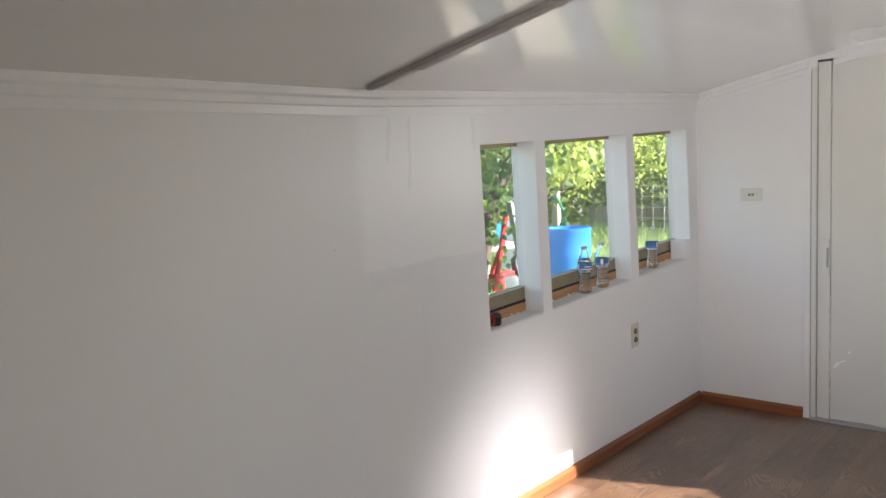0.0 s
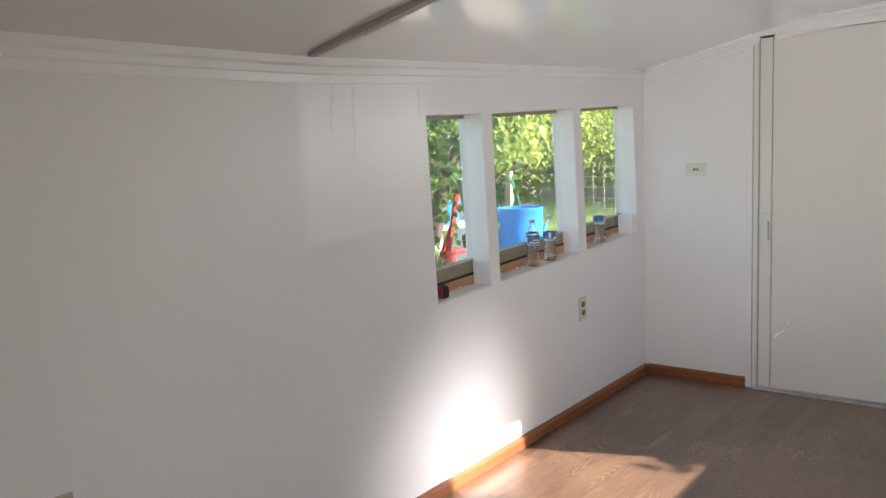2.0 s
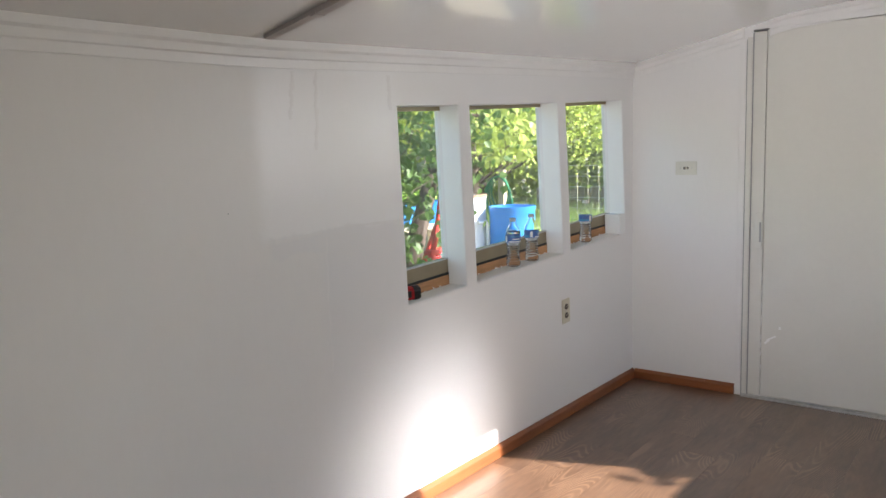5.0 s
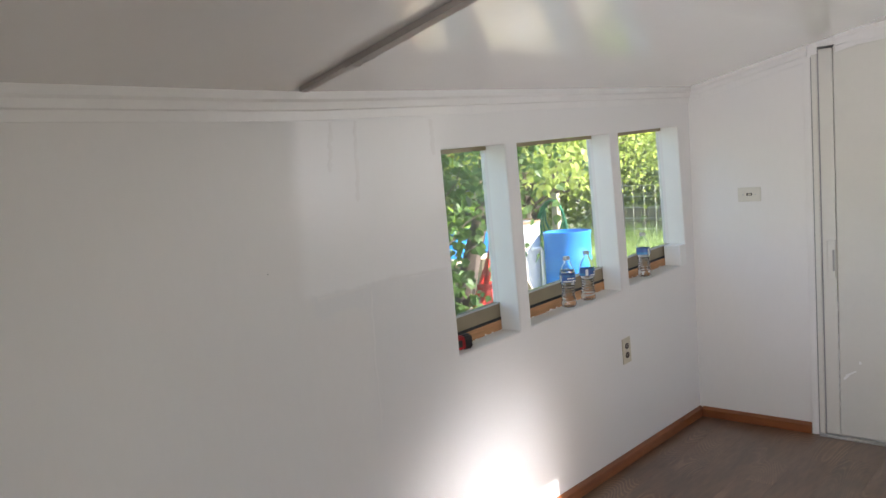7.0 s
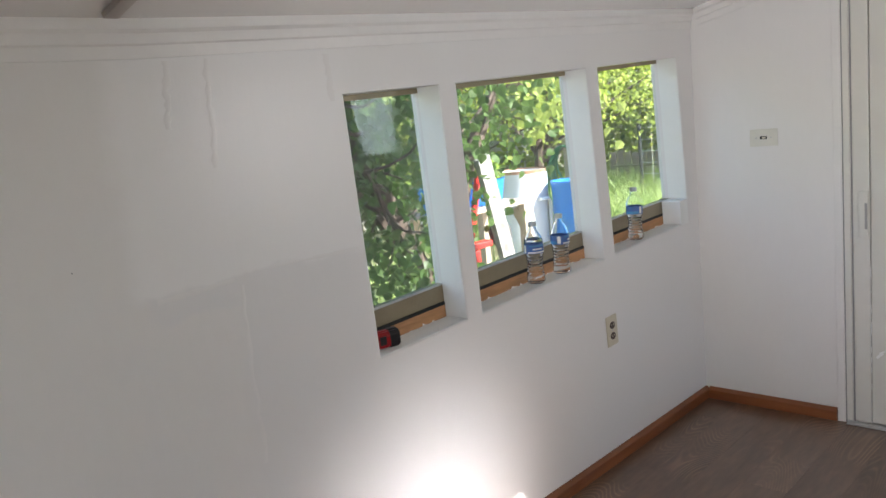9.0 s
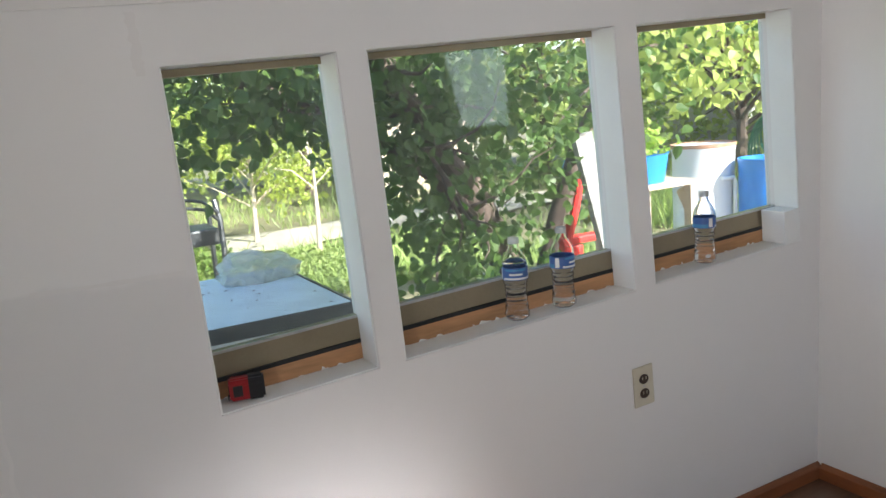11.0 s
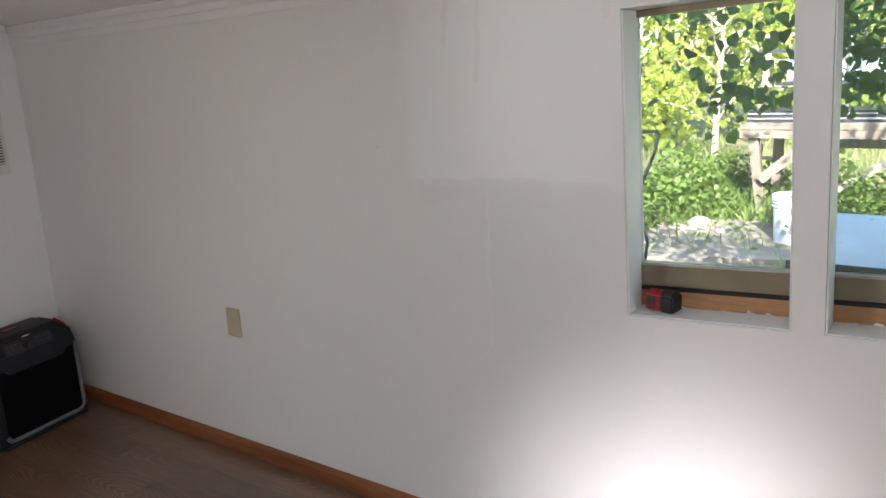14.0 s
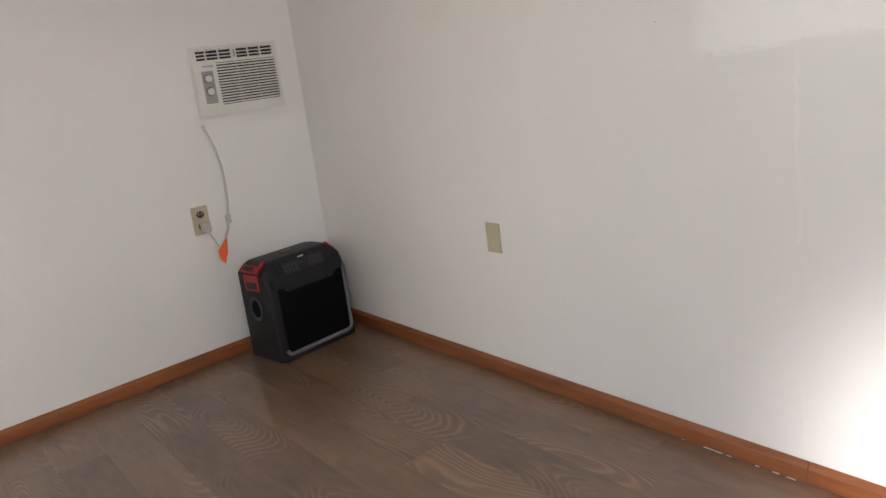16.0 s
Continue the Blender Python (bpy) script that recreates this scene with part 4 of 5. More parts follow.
# ---- things on the sill ----
def water_bottle(at, level, rz, label):
    ob = thing("water_bottle", at, label, "bottle", "bottles on the window sill", rz=rz)
    prof = [(0.0, 0.006), (0.016, 0.004), (0.024, 0.0), (0.030, 0.004), (0.0322, 0.014)]
    z = 0.020
    while z < 0.094:
        waist = 0.0030 * math.sin(math.pi * min(1.0, max(0.0, (z - 0.03) / 0.07)))
        prof += [(0.0318 - waist, z), (0.0290 - waist, z + 0.0055)]
        z += 0.011
    prof += [(0.0322, 0.102), (0.0325, 0.142), (0.0315, 0.150), (0.027, 0.163), (0.018, 0.178), (0.0135, 0.186), (0.0125, 0.190), (0.0125, 0.198)]
    inner = [(max(0.0, r - 0.0012), zz + (0.0015 if r < 0.028 and zz < 0.01 else 0)) for r, zz in prof]
    part("shell", lathe(prof + inner[::-1], 28), M["pet"], ob, "clear ribbed plastic bottle", smooth=True).visible_shadow = False
    fill = [(max(0.0, r - 0.0016), zz + 0.002) for r, zz in prof if zz < level] + [(0.0305 if level < 0.15 else 0.02, level), (0.0, level)]
    part("water", lathe(fill, 28), M["water"], ob, "clear water", smooth=True).visible_shadow = False
    part("cap", lathe([(0.0, 0.212), (0.0125, 0.212), (0.0142, 0.209), (0.0142, 0.197), (0.013, 0.1965)], 20), M["capwhite"], ob, "translucent white screw cap", smooth=True)
    lab = part("label", lathe([(0.0329, 0.106), (0.0331, 0.108), (0.0331, 0.136), (0.0329, 0.138)], 28), M["labelblue"], ob, "blue paper label")
    for a0, a1, z0, z1, m in ((-70, 58, 0.108, 0.113, "white"), (-60, 40, 0.130, 0.135, "labelsky"), (62, 82, 0.109, 0.135, "white"), (-40, 20, 0.119, 0.124, "white"), (90, 105, 0.109, 0.135, "white"), (150, 250, 0.108, 0.118, "labelsky"), (255, 275, 0.109, 0.135, "white")):
        bm = bmesh.new()
        n = 10
        rows = [[bm.verts.new((0.0334 * math.cos(radians(a0 + (a1 - a0) * i / n)), 0.0334 * math.sin(radians(a0 + (a1 - a0) * i / n)), zz)) for zz in (z0, z1)] for i in range(n + 1)]
        for a, b in zip(rows, rows[1:]):
            bm.faces.new((a[0], b[0], b[1], a[1]))
        part("label_bar", bm, M[m], lab)
    return ob


water_bottle((-0.052, 4.373, 0.7815), 0.158, -20, "clear plastic water bottle, nearly full, on the sill")
water_bottle((-0.046, 4.519, 0.788), 0.125, 35, "clear plastic water bottle, partly full, on the sill")
water_bottle((-0.052, 5.052, 0.8158), 0.12, 80, "clear plastic water bottle, partly full, on the sill")

tape = thing("tape_measure", (-0.050, 3.668, 0.7515), "red and black tape measure lying on the sill", "tape measure", rz=78)
bm = prism_x(bmesh.new(), [(-0.020, 0.002), (0.020, 0.002), (0.022, 0.012), (0.020, 0.040), (0.010, 0.049), (-0.012, 0.049), (-0.022, 0.038), (-0.022, 0.010)], -0.038, 0.010)
bmesh.ops.bevel(bm, geom=list(bm.edges), offset=0.004, segments=2, affect="EDGES")
part("case", bm, M["red"], tape, "red plastic case", smooth=True)
part("side_window", box(-0.030, -0.010, -0.0235, -0.0212, 0.012, 0.036, 0.001), M["black"], tape)
part("end_window", box(-0.0392, -0.0375, -0.012, 0.012, 0.012, 0.036, 0.0005), M["black"], tape)
bm = prism_x(bmesh.new(), [(-0.021, 0.0), (0.021, 0.0), (0.024, 0.012), (0.022, 0.042), (0.012, 0.051), (-0.014, 0.051), (-0.024, 0.040), (-0.024, 0.010)], -0.002, 0.036)
bmesh.ops.bevel(bm, geom=list(bm.edges), offset=0.005, segments=2, affect="EDGES")
part("bumper", bm, M["black"], tape, "black rubber bumper", smooth=True)
part("blade_hook", box(-0.042, -0.0395, -0.010, 0.010, 0.002, 0.010, 0.0005), M["steel"], tape)

# ---- the garden ----
G = -0.42
bm = bmesh.new()
gx = [-120, -60, -30, -18, -14, -12, -10, -9, -8, -7, -6, -5, -4, -3, -2, -1, -0.125, 5, 15, 40, 120]
gy = [-120, -60, -25, -10, -4, -1, 0, 1, 2, 3, 4, 5, 6, 7, 8, 9, 10, 12, 14, 18, 25, 60, 120]
vs = [[bm.verts.new((x, y, G + (0.05 * noise.noise(Vector((x * 0.4, y * 0.4, 0))) if x < -1.5 and x > -20 else 0))) for y in gy] for x in gx]
for i in range(len(gx) - 1):
    for j in range(len(gy) - 1):
        bm.faces.new((vs[i][j], vs[i + 1][j], vs[i + 1][j + 1], vs[i][j + 1]))
bmesh.ops.recalc_face_normals(bm, faces=list(bm.faces))
ground = structure(mesh_object("ground", bm, M["soil"], smooth=True), "dry garden soil with patchy grass")

# pale dirt, its unseen part by the wall added to bounce light to the ceiling
bm = bmesh.new()
add_box(bm, -4.3, -0.125, -3.0, 14.0, G - 0.05, G + 0.055)
for v in bm.verts:
    v.co.x += 0.3 * noise.noise(v.co * 2) if v.co.x < -2 else 0
structure(mesh_object("dirt_strip", bm, M["paledirt"]), "pale bare dirt, extended to the building to bounce light indoors")

bm = bmesh.new()
rim = []
for i in range(36):
    a = math.tau * i / 36
    k = 1.15 + 0.18 * noise.noise(Vector((2 * math.cos(a), 2 * math.sin(a), 4)))
    rim.append(bm.verts.new((-5.2 + 1.3 * k * math.cos(a), 2.35 + 0.75 * k * math.sin(a), G + 0.058)))
bm.faces.new(rim)
structure(mesh_object("dirt_patch", bm, M["paledirt"]), "pale bare dirt among the weeds")

rng = random.Random(3)


def bare(x, y):
    """Inside the bare patch of ground near the workbench."""
    k = 1 + 0.35 * noise.noise(Vector((x * 1.5, y * 1.5, 9)))
    return ((x + 5.2) / 1.3) ** 2 + ((y - 2.35) / 0.75) ** 2 < k


def grass(name, n, area, h0, h1, mat, label, lean=0.5, keep=None):
    verts, faces = [], []
    while len(faces) < n:
        x, y = rng.uniform(area[0], area[1]), rng.uniform(area[2], area[3])
        if noise.noise(Vector((x * 0.7, y * 0.7, 3))) < -0.18 or (keep and not keep(x, y)) or (bare(x, y) and rng.random() > 0.04):
            continue
        h, w, a = rng.uniform(h0, h1), rng.uniform(0.004, 0.011), rng.uniform(0, 6.283)
        dx, dy = math.cos(a), math.sin(a)
        bx, by = rng.gauss(0, lean) * h, rng.gauss(0, lean) * h
        z = G - 0.03
        k = len(verts)
        verts.extend([(x - dx * w, y - dy * w, z), (x + dx * w, y + dy * w, z), (x + bx * 0.4 + dx * w * 0.7, y + by * 0.4 + dy * w * 0.7, z + h * 0.6), (x + bx * 0.4 - dx * w * 0.7, y + by * 0.4 - dy * w * 0.7, z + h * 0.6), (x + bx, y + by, z + h)])
        faces.extend([(k, k + 1, k + 2, k + 3), (k + 3, k + 2, k + 4)])
    ob = soup(name, verts, faces, M[mat])
    return tagged(ob, label, "grass", kind="stuff")


def off_path(x, y):
    return x < (-4.0 - 0.5 * noise.noise(Vector((y, 2, 1))) if y < 3.7 else -2.9) and not (-6.0 < x < -4.9 and 2.85 < y < 3.5) and not (-10.6 < x < -8.4 + 0.15 * math.sin(y * 2) and y > 5.5) 


grass("lawn_grass", 26000, (-9.0, -1.0, 2.0, 9.0), 0.08, 0.26, "grass", "short sunlit green lawn grass", keep=off_path)
grass("tall_grass", 22000, (-16, -4.0, -2, 22), 0.12, 0.40, "grass", "tall unmown grass in the garden", keep=off_path)
grass("tall_grass", 20000, (-6.5, 0.5, 10.4, 15.2), 0.35, 0.95, "grass", "tall sunlit grass along the wire fence")
grass("tall_grass", 9000, (-9.0, -5.2, 0.0, 5.0), 0.15, 0.45, "weeds", "rank dark weeds under the workbench", keep=off_path)

bm = bmesh.new()
ring = []
for i in range(15):
    y = 5.6 + i * 0.8
    ring.append([bm.verts.new((-10.4 + 0.2 * math.sin(i), y, G + 0.065)), bm.verts.new((-8.6 + 0.25 * math.sin(i * 1.7), y, G + 0.065))])
for a, b in zip(ring, ring[1:]):
    bm.faces.new((a[0], b[0], b[1], a[1]))
structure(mesh_object("path", bm, M["path"]), "pale dusty garden path")


def limb(rng, start, way, length, r, bm, bend=0.25, steps=6):
    """Adds a crooked tapering limb and returns its points."""
    pts, p, d = [Vector(start)], Vector(start), Vector(way).normalized()
    for i in range(steps):
        d = (d + Vector((rng.gauss(0, bend), rng.gauss(0, bend), rng.gauss(0.02, bend)))).normalized()
        p = p + d * (length / steps)
        pts.append(p.copy())
    tube(pts, [r * (1 - 0.75 * i / steps) for i in range(steps + 1)], 7, bm)
    return pts


def near_tree():
    """The big-leaved tree close outside the windows."""
    rg = random.Random(21)
    ob = thing("tree", (-1.95, 5.75, G), "dark broad-leaved fruit tree close outside the windows", "tree")
    o = Vector((-1.95, 5.75, G))
    bm = bmesh.new()
    base = [(0, 0, -0.05), (0.02, -0.02, 0.4), (0.05, -0.2, 0.9), (0.06, -0.46, 1.42)]
    tube(base, [0.13, 0.11, 0.095, 0.08], 10, bm)
    trunk = part("trunk", bm, M["bark"], ob, "rough dark trunk", smooth=True)
    tips = []
    specs = [((0.06, -0.42, 1.35), (0.15, -0.9, 0.75), 1.9, 0.06), ((0.05, -0.25, 1.0), (0.1, -0.8, 0.75), 1.4, 0.05), 
             ((0.05, -0.2, 0.9), (0.35, -0.4, 0.7), 1.0, 0.035), ((0.06, -0.45, 1.4), (-0.4, -0.5, 0.9), 1.7, 0.05), ((0.06, -0.42, 1.35), (-0.2, -1.0, 0.62), 2.4, 0.036)]
    for s, w, ln, r in specs:
        bm = bmesh.new()
        pts = limb(rg, s, w, ln, r, bm, 0.16, 7)
        for q in pts[2:]:
            tw = limb(rg, q, (rg.gauss(0, 1), rg.gauss(-0.3, 1), rg.gauss(0.1, 0.7)), rg.uniform(0.3, 0.7), r * 0.3, bm, 0.25, 4)
            tips += tw[1:] + [q]
        part("limb", bm, M["bark"], ob, smooth=True)
    bm = bmesh.new()
    main = [Vector(p) for p in ((0.02, 0.0, 0.5), (0.05, 0.18, 1.1), (0.05, 0.36, 1.5), (0.05, 0.70, 1.98), (0.0, 1.05, 2.5))]
    tube(main, [0.085, 0.07, 0.06, 0.045, 0.02], 9, bm)
    for q in main[2:]:
        for _ in range(3):
            tips += limb(rg, q, (rg.gauss(-0.4, 0.7), rg.gauss(0.4, 0.8), rg.gauss(0.3, 0.5)), rg.uniform(0.5, 1.0), 0.016, bm, 0.2, 4)[1:]
    part("limb", bm, M["bark"], ob, smooth=True)
    # an unseen high limb over the lawn, added to dapple the workbench with shade
    bm = bmesh.new()
    tube([(0.05, -0.2, 0.9), (-0.5, -0.5, 2.0), (-1.4, -0.9, 2.8), (-2.6, -1.3, 3.0), (-3.4, -1.7, 3.1)], [0.06, 0.05, 0.04, 0.025, 0.01], 8, bm)
    part("limb", bm, M["bark"], ob, smooth=True)
    cs = clump(rg, (-2.5, -1.3, 3.02), (0.75, 0.7, 0.22), 1100) + clump(rg, (-1.3, -0.9, 2.95), (0.4, 0.4, 0.22), 300)
    for t in tips:
        cs += clump(rg, t, (0.12, 0.14, 0.12), 20)
    # hanging sprays seen through the openings, as offsets from the trunk's foot
    for c, n, sp in (((0.25, -1.9, 2.05), 170, (0.22, 0.33, 0.18)), ((0.3, -1.0, 2.05), 420, (0.25, 0.45, 0.22)), ((0.1, -1.45, 1.72), 90, (0.12, 0.16, 0.14)), ((0.2, -0.35, 1.6), 420, (0.28, 0.3, 0.35)),
                     ((0.15, -0.45, 1.05), 480, (0.25, 0.25, 0.3)), ((0.1, -0.35, 0.6), 260, (0.22, 0.22, 0.2)), ((0.2, 0.45, 1.9), 210, (0.3, 0.35, 0.3)), ((-0.3, -2.6, 2.15), 160, (0.25, 0.25, 0.15)), ((0.0, -0.7, 1.35), 120, (0.2, 0.2, 0.15)), ((0.1, 0.9, 2.2), 110, (0.3, 0.35, 0.25)), ((0.1, -2.0, 2.3), 420, (0.25, 0.5, 0.13)), ((0.0, -0.8, 2.35), 420, (0.25, 0.5, 0.15)), ((-0.2, -2.7, 2.3), 160, (0.2, 0.3, 0.12)), ((0.15, -1.5, 2.0), 420, (0.3, 0.7, 0.2)), ((0.1, -0.55, 1.75), 520, (0.25, 0.3, 0.3)), ((-0.1, -0.4, 1.25), 180, (0.25, 0.25, 0.35)), ((0.0, -0.3, 0.75), 120, (0.2, 0.2, 0.25)), ((0.62, -0.72, 1.02), 130, (0.12, 0.13, 0.2)), ((0.2, -1.95, 1.84), 190, (0.2, 0.28, 0.16)), ((0.15, -1.3, 1.84), 330, (0.2, 0.28, 0.16)), ((0.0, -2.34, 1.62), 70, (0.1, 0.12, 0.07)), ((0.0, -1.9, 1.62), 60, (0.1, 0.1, 0.08))):
        cs += clump(rg, c, sp, n)
    kept = []
    for c in cs:
        x, y, z = c[0] + o.x, c[1] + o.y, c[2] + o.z
        if x > -0.5 or z < -0.1 or (y > 5.95 and (x > -1.3 or z < 1.0)):
            continue
        # the open gap under the hanging sprays
        if y < 4.8 and z < (1.08 if y < 4.1 else 1.16) + 0.1 * math.sin(y * 9) and rg.random() > 0.06:
            continue
        # thinner foliage in front of the trunk and its fork
        if 4.95 < y < 5.5 and 0.6 < z < 1.2 and x > -1.85 and rg.random() > 0.35:
            continue
        kept.append(c)
    cs = [c for c in kept if rg.random() < 0.85]
    # spray of the same tree, its sunlit look put into a lighter leaf colour
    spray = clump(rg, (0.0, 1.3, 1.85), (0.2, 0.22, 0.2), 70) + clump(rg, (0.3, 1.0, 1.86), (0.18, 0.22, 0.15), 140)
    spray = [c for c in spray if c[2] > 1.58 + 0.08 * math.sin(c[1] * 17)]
    tagged(leaves("sunlit_spray", spray, 0.07, M["sunlitleaf"], ob, rg, 0.9), "leaves coloured light green as if sunlit", kind="stuff")
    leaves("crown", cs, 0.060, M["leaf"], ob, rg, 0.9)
    return ob


def small_tree(at, height, spread, n, mat, leafsize, label, seed, trunk_r=0.05, barkmat="palebark", low=0.35, name="tree", clumps=26):
    rg = random.Random(seed)
    ob = thing(name, (*at, G), label, "tree")
    bm = bmesh.new()
    tube([(0, 0, -0.1), (0.04, 0.02, height * 0.3), (-0.03, 0.05, height * 0.6), (0.02, 0, height * 0.92)], [trunk_r, trunk_r * 0.8, trunk_r * 0.5, trunk_r * 0.15], 8, bm)
    part("trunk", bm, M[barkmat], ob, smooth=True)
    bm = bmesh.new()
    cs = []
    for i in range(clumps):
        z = height * rg.uniform(low, 1.0)
        a, r = rg.uniform(0, 6.283), spread * rg.uniform(0.25, 1.0) * (1.1 - 0.5 * abs(z / height - 0.6))
        c = Vector((r * math.cos(a), r * math.sin(a), z))
        s = Vector((0, 0, max(height * 0.25, z - r * 0.6)))
        tube([s, (s + c) / 2 + Vector((0, 0, 0.08)), c], [trunk_r * 0.35, trunk_r * 0.22, trunk_r * 0.08], 5, bm)
        cs += clump(rg, c, (spread * 0.17, spread * 0.17, spread * 0.15), n // clumps)
    tagged(part("limbs", bm, M[barkmat], ob), "thin crooked limbs", kind="stuff")
    leaves("crown", cs, leafsize, M[mat], ob, rg, 0.5)
    return ob


def sun_cutting_shrub(x, y, seed, n, middle):
    """An unseen leafy bush set outside a window to cut its sun."""
    rg = random.Random(seed)
    ob = thing("shrub", (x, y, G), "unseen leafy shrub that cuts the sun at a window", "shrub")
    part("trunk", tube([(0, 0, -0.05), (0.03, 0.02, 0.9), (0, -0.02, 1.7), (0, 0, middle + 0.2)], [0.04, 0.035, 0.03, 0.012], 8), M["bark"], ob, smooth=True)
    cs = []
    while len(cs) < n:
        v = Vector((rg.uniform(-1, 1), rg.uniform(-1, 1), rg.uniform(-1, 1)))
        if v.length < 1 + 0.18 * noise.noise(v * 5):
            cs.append((v.x * 0.5, v.y * 0.52, v.z * 0.62 + middle))
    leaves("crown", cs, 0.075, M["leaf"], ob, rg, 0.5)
    return ob


def weed_bed(n, area, top, mat, label):
    rg = random.Random(n)
    cs = []
    while len(cs) < n:
        x, y = rg.uniform(area[0], area[1]), rg.uniform(area[2], area[3])
        k = noise.noise(Vector((x * 0.9, y * 0.9, 7)))
        if k < -0.05 or (bare(x, y) and rg.random() > 0.08):
            continue
        cs.append((x, y, G + top * rg.random() * (0.3 + 1.4 * max(0.0, k))))
    return tagged(leaves("weeds", cs, 0.06, M[mat], None, rg, 0.1), label, "weeds", kind="stuff")


near_tree()
weed_bed(12000, (-8.5, -4.6, -0.5, 5.2), 0.75, "weeds", "dark leafy weeds round the workbench")
weed_bed(3500, (-8.6, -5.5, 4.6, 7.2), 0.3, "farleaf", "low leafy weeds on the lawn")
weed_bed(3000, (-7.5, -2.0, 10.5, 15.0), 0.5, "farleaf", "rank weeds along the wire fence")
# unseen: one edges the sun patch with leaf shadow
sun_cutting_shrub(3.7, 5.94, 77, 2600, 2.02)
# added only to keep the sun out of the end window
sun_cutting_shrub(2.88, 6.2, 78, 5500, 2.6)
small_tree((-8.7, 1.5), 3.4, 1.3, 4800, "yellowleaf", 0.05, "young yellow-green tree in the sun behind the bench", 31, 0.05)
small_tree((-9.4, 6.1), 2.3, 1.2, 5500, "yellowleaf", 0.055, "yellow-green shrub beyond the lawn", 32, 0.04)
small_tree((-5.6, 11.8), 4.2, 2.2, 14000, "yellowleaf", 0.055, "bright yellow-green tree behind the water drums", 33, 0.09, "bark", 0.42)
small_tree((-2.4, 16.6), 5.2, 2.4, 15000, "sunlitleaf", 0.07, "sunlit leafy tree behind the wire fence", 34, 0.09, "bark", 0.30, clumps=44)
small_tree((-7.4, 6.35), 2.0, 0.5, 260, "farleaf", 0.06, "staked thin young tree on the lawn", 35, 0.035, "palebark", 0.6, clumps=9)
for i, (x, y, h, s) in enumerate(((-14, -1, 6, 3), (-15, 4, 6.5, 3), (-15.5, 9, 7, 3.2), (-13, 14, 7, 3.4), (-9.5, 17.5, 7, 3.4), (-4.5, 18.5, 6.5, 3.2), (0.5, 19, 6.5, 3), (-12, -5, 6, 3))):
    small_tree((x, y), h, s, 8500, "farleaf" if i % 2 else "yellowleaf", 0.16, "tall leafy tree at the far edge of the garden", 50 + i, 0.14, "bark", 0.08, clumps=34)


wr = random.Random(88)
wood = []
for i in range(140):
    a = radians(wr.uniform(75, 205))
    wood += clump(wr, (-4 + 17 * math.cos(a), 5 + 16 * math.sin(a), G + wr.uniform(0.3, 4.0)), (0.8, 0.8, 0.6), 110)
tagged(leaves("far_hedge", wood, 0.24, M["farleaf"], None, wr, 0.3), "dense leafy woods closing the garden", "woods", kind="stuff")


def drum(at, r, h, mat, label, bands):
    ob = thing("water_drum", (*at, G), label, "drum")
    part("body", lathe([(0.0, 0.0), (r * 0.96, 0.0), (r, 0.03), (r, h * 0.30), (r * 1.025, h * 0.33), (r, h * 0.36), (r, h * 0.64), (r * 1.025, h * 0.67), (r, h * 0.70), (r, h * 0.95), (r * 1.03, h * 0.97), (r * 1.03, h), (r * 0.95, h), (r * 0.94, h * 0.93), (0.0, h * 0.92)], 36), M[mat], ob, smooth=True)
    if bands:
        part("rim_band", lathe([(r * 1.035, h * 0.985), (r * 1.05, h * 0.985), (r * 1.05, h + 0.02), (r * 1.035, h + 0.02)], 36), M["rust"], ob, "rusty rim band")
        part("pipe", tube([(r * 1.04, -0.1, h * 0.72), (r * 1.1, 0.05, h * 0.72), (r * 1.1, 0.08, h * 0.68), (r * 1.1, 0.08, h * 0.15)], 0.022), M["white"], ob, "white plastic pipe")
    return ob


drum((-3.5, 9.74), 0.29, 1.03, "bluedrum", "blue plastic water drum on the grass", False)
drum((-4.08, 9.45), 0.31, 1.17, "whitedrum", "tall white plastic water tank with rusty rim", True)


def potting_bench():
    ob = thing("potting_bench", (-3.45, 7.8, G), "weathered white wooden bench under blue planters", "bench")
    part("top", box(-0.3, 0.3, -0.62, 0.62, 0.94, 0.98, 0.005), M["greywood"], ob)
    for x in (-0.28, 0.28):
        for y in (-0.5, 0.5):
            part("leg", box(x - 0.04, x + 0.04, y - 0.04, y + 0.04, 0.0, 0.94, 0.004), M["greywood"], ob)
    for y in (-0.5, 0.5):
        part("brace", add_box(bmesh.new(), -0.34, 0.34, -0.015, 0.015, -0.04, 0.04, 0.003, m=pose(0.33, y, 0.6, 0, 60, 0)), M["greywood"], ob)
    return ob


potting_bench()
for y, seed in ((7.42, 1), (7.98, 2)):
    pl = thing("planter", (-3.45, y, G + 0.98), "blue plastic tub planter with green sprouts", "planter", "blue tubs on the bench")
    part("tub", lathe([(0.0, 0.0), (0.21, 0.0), (0.25, 0.24), (0.265, 0.25), (0.24, 0.25), (0.23, 0.22), (0.0, 0.21)], 28), M["bluedrum"], pl, smooth=True)
    spr = leaves("sprouts", clump(random.Random(seed), (0, 0, 0.33), (0.11, 0.11, 0.07), 420), 0.05, M["sprout"], pl, random.Random(seed), -0.5)
    tagged(spr, "green sprouts", kind="stuff")

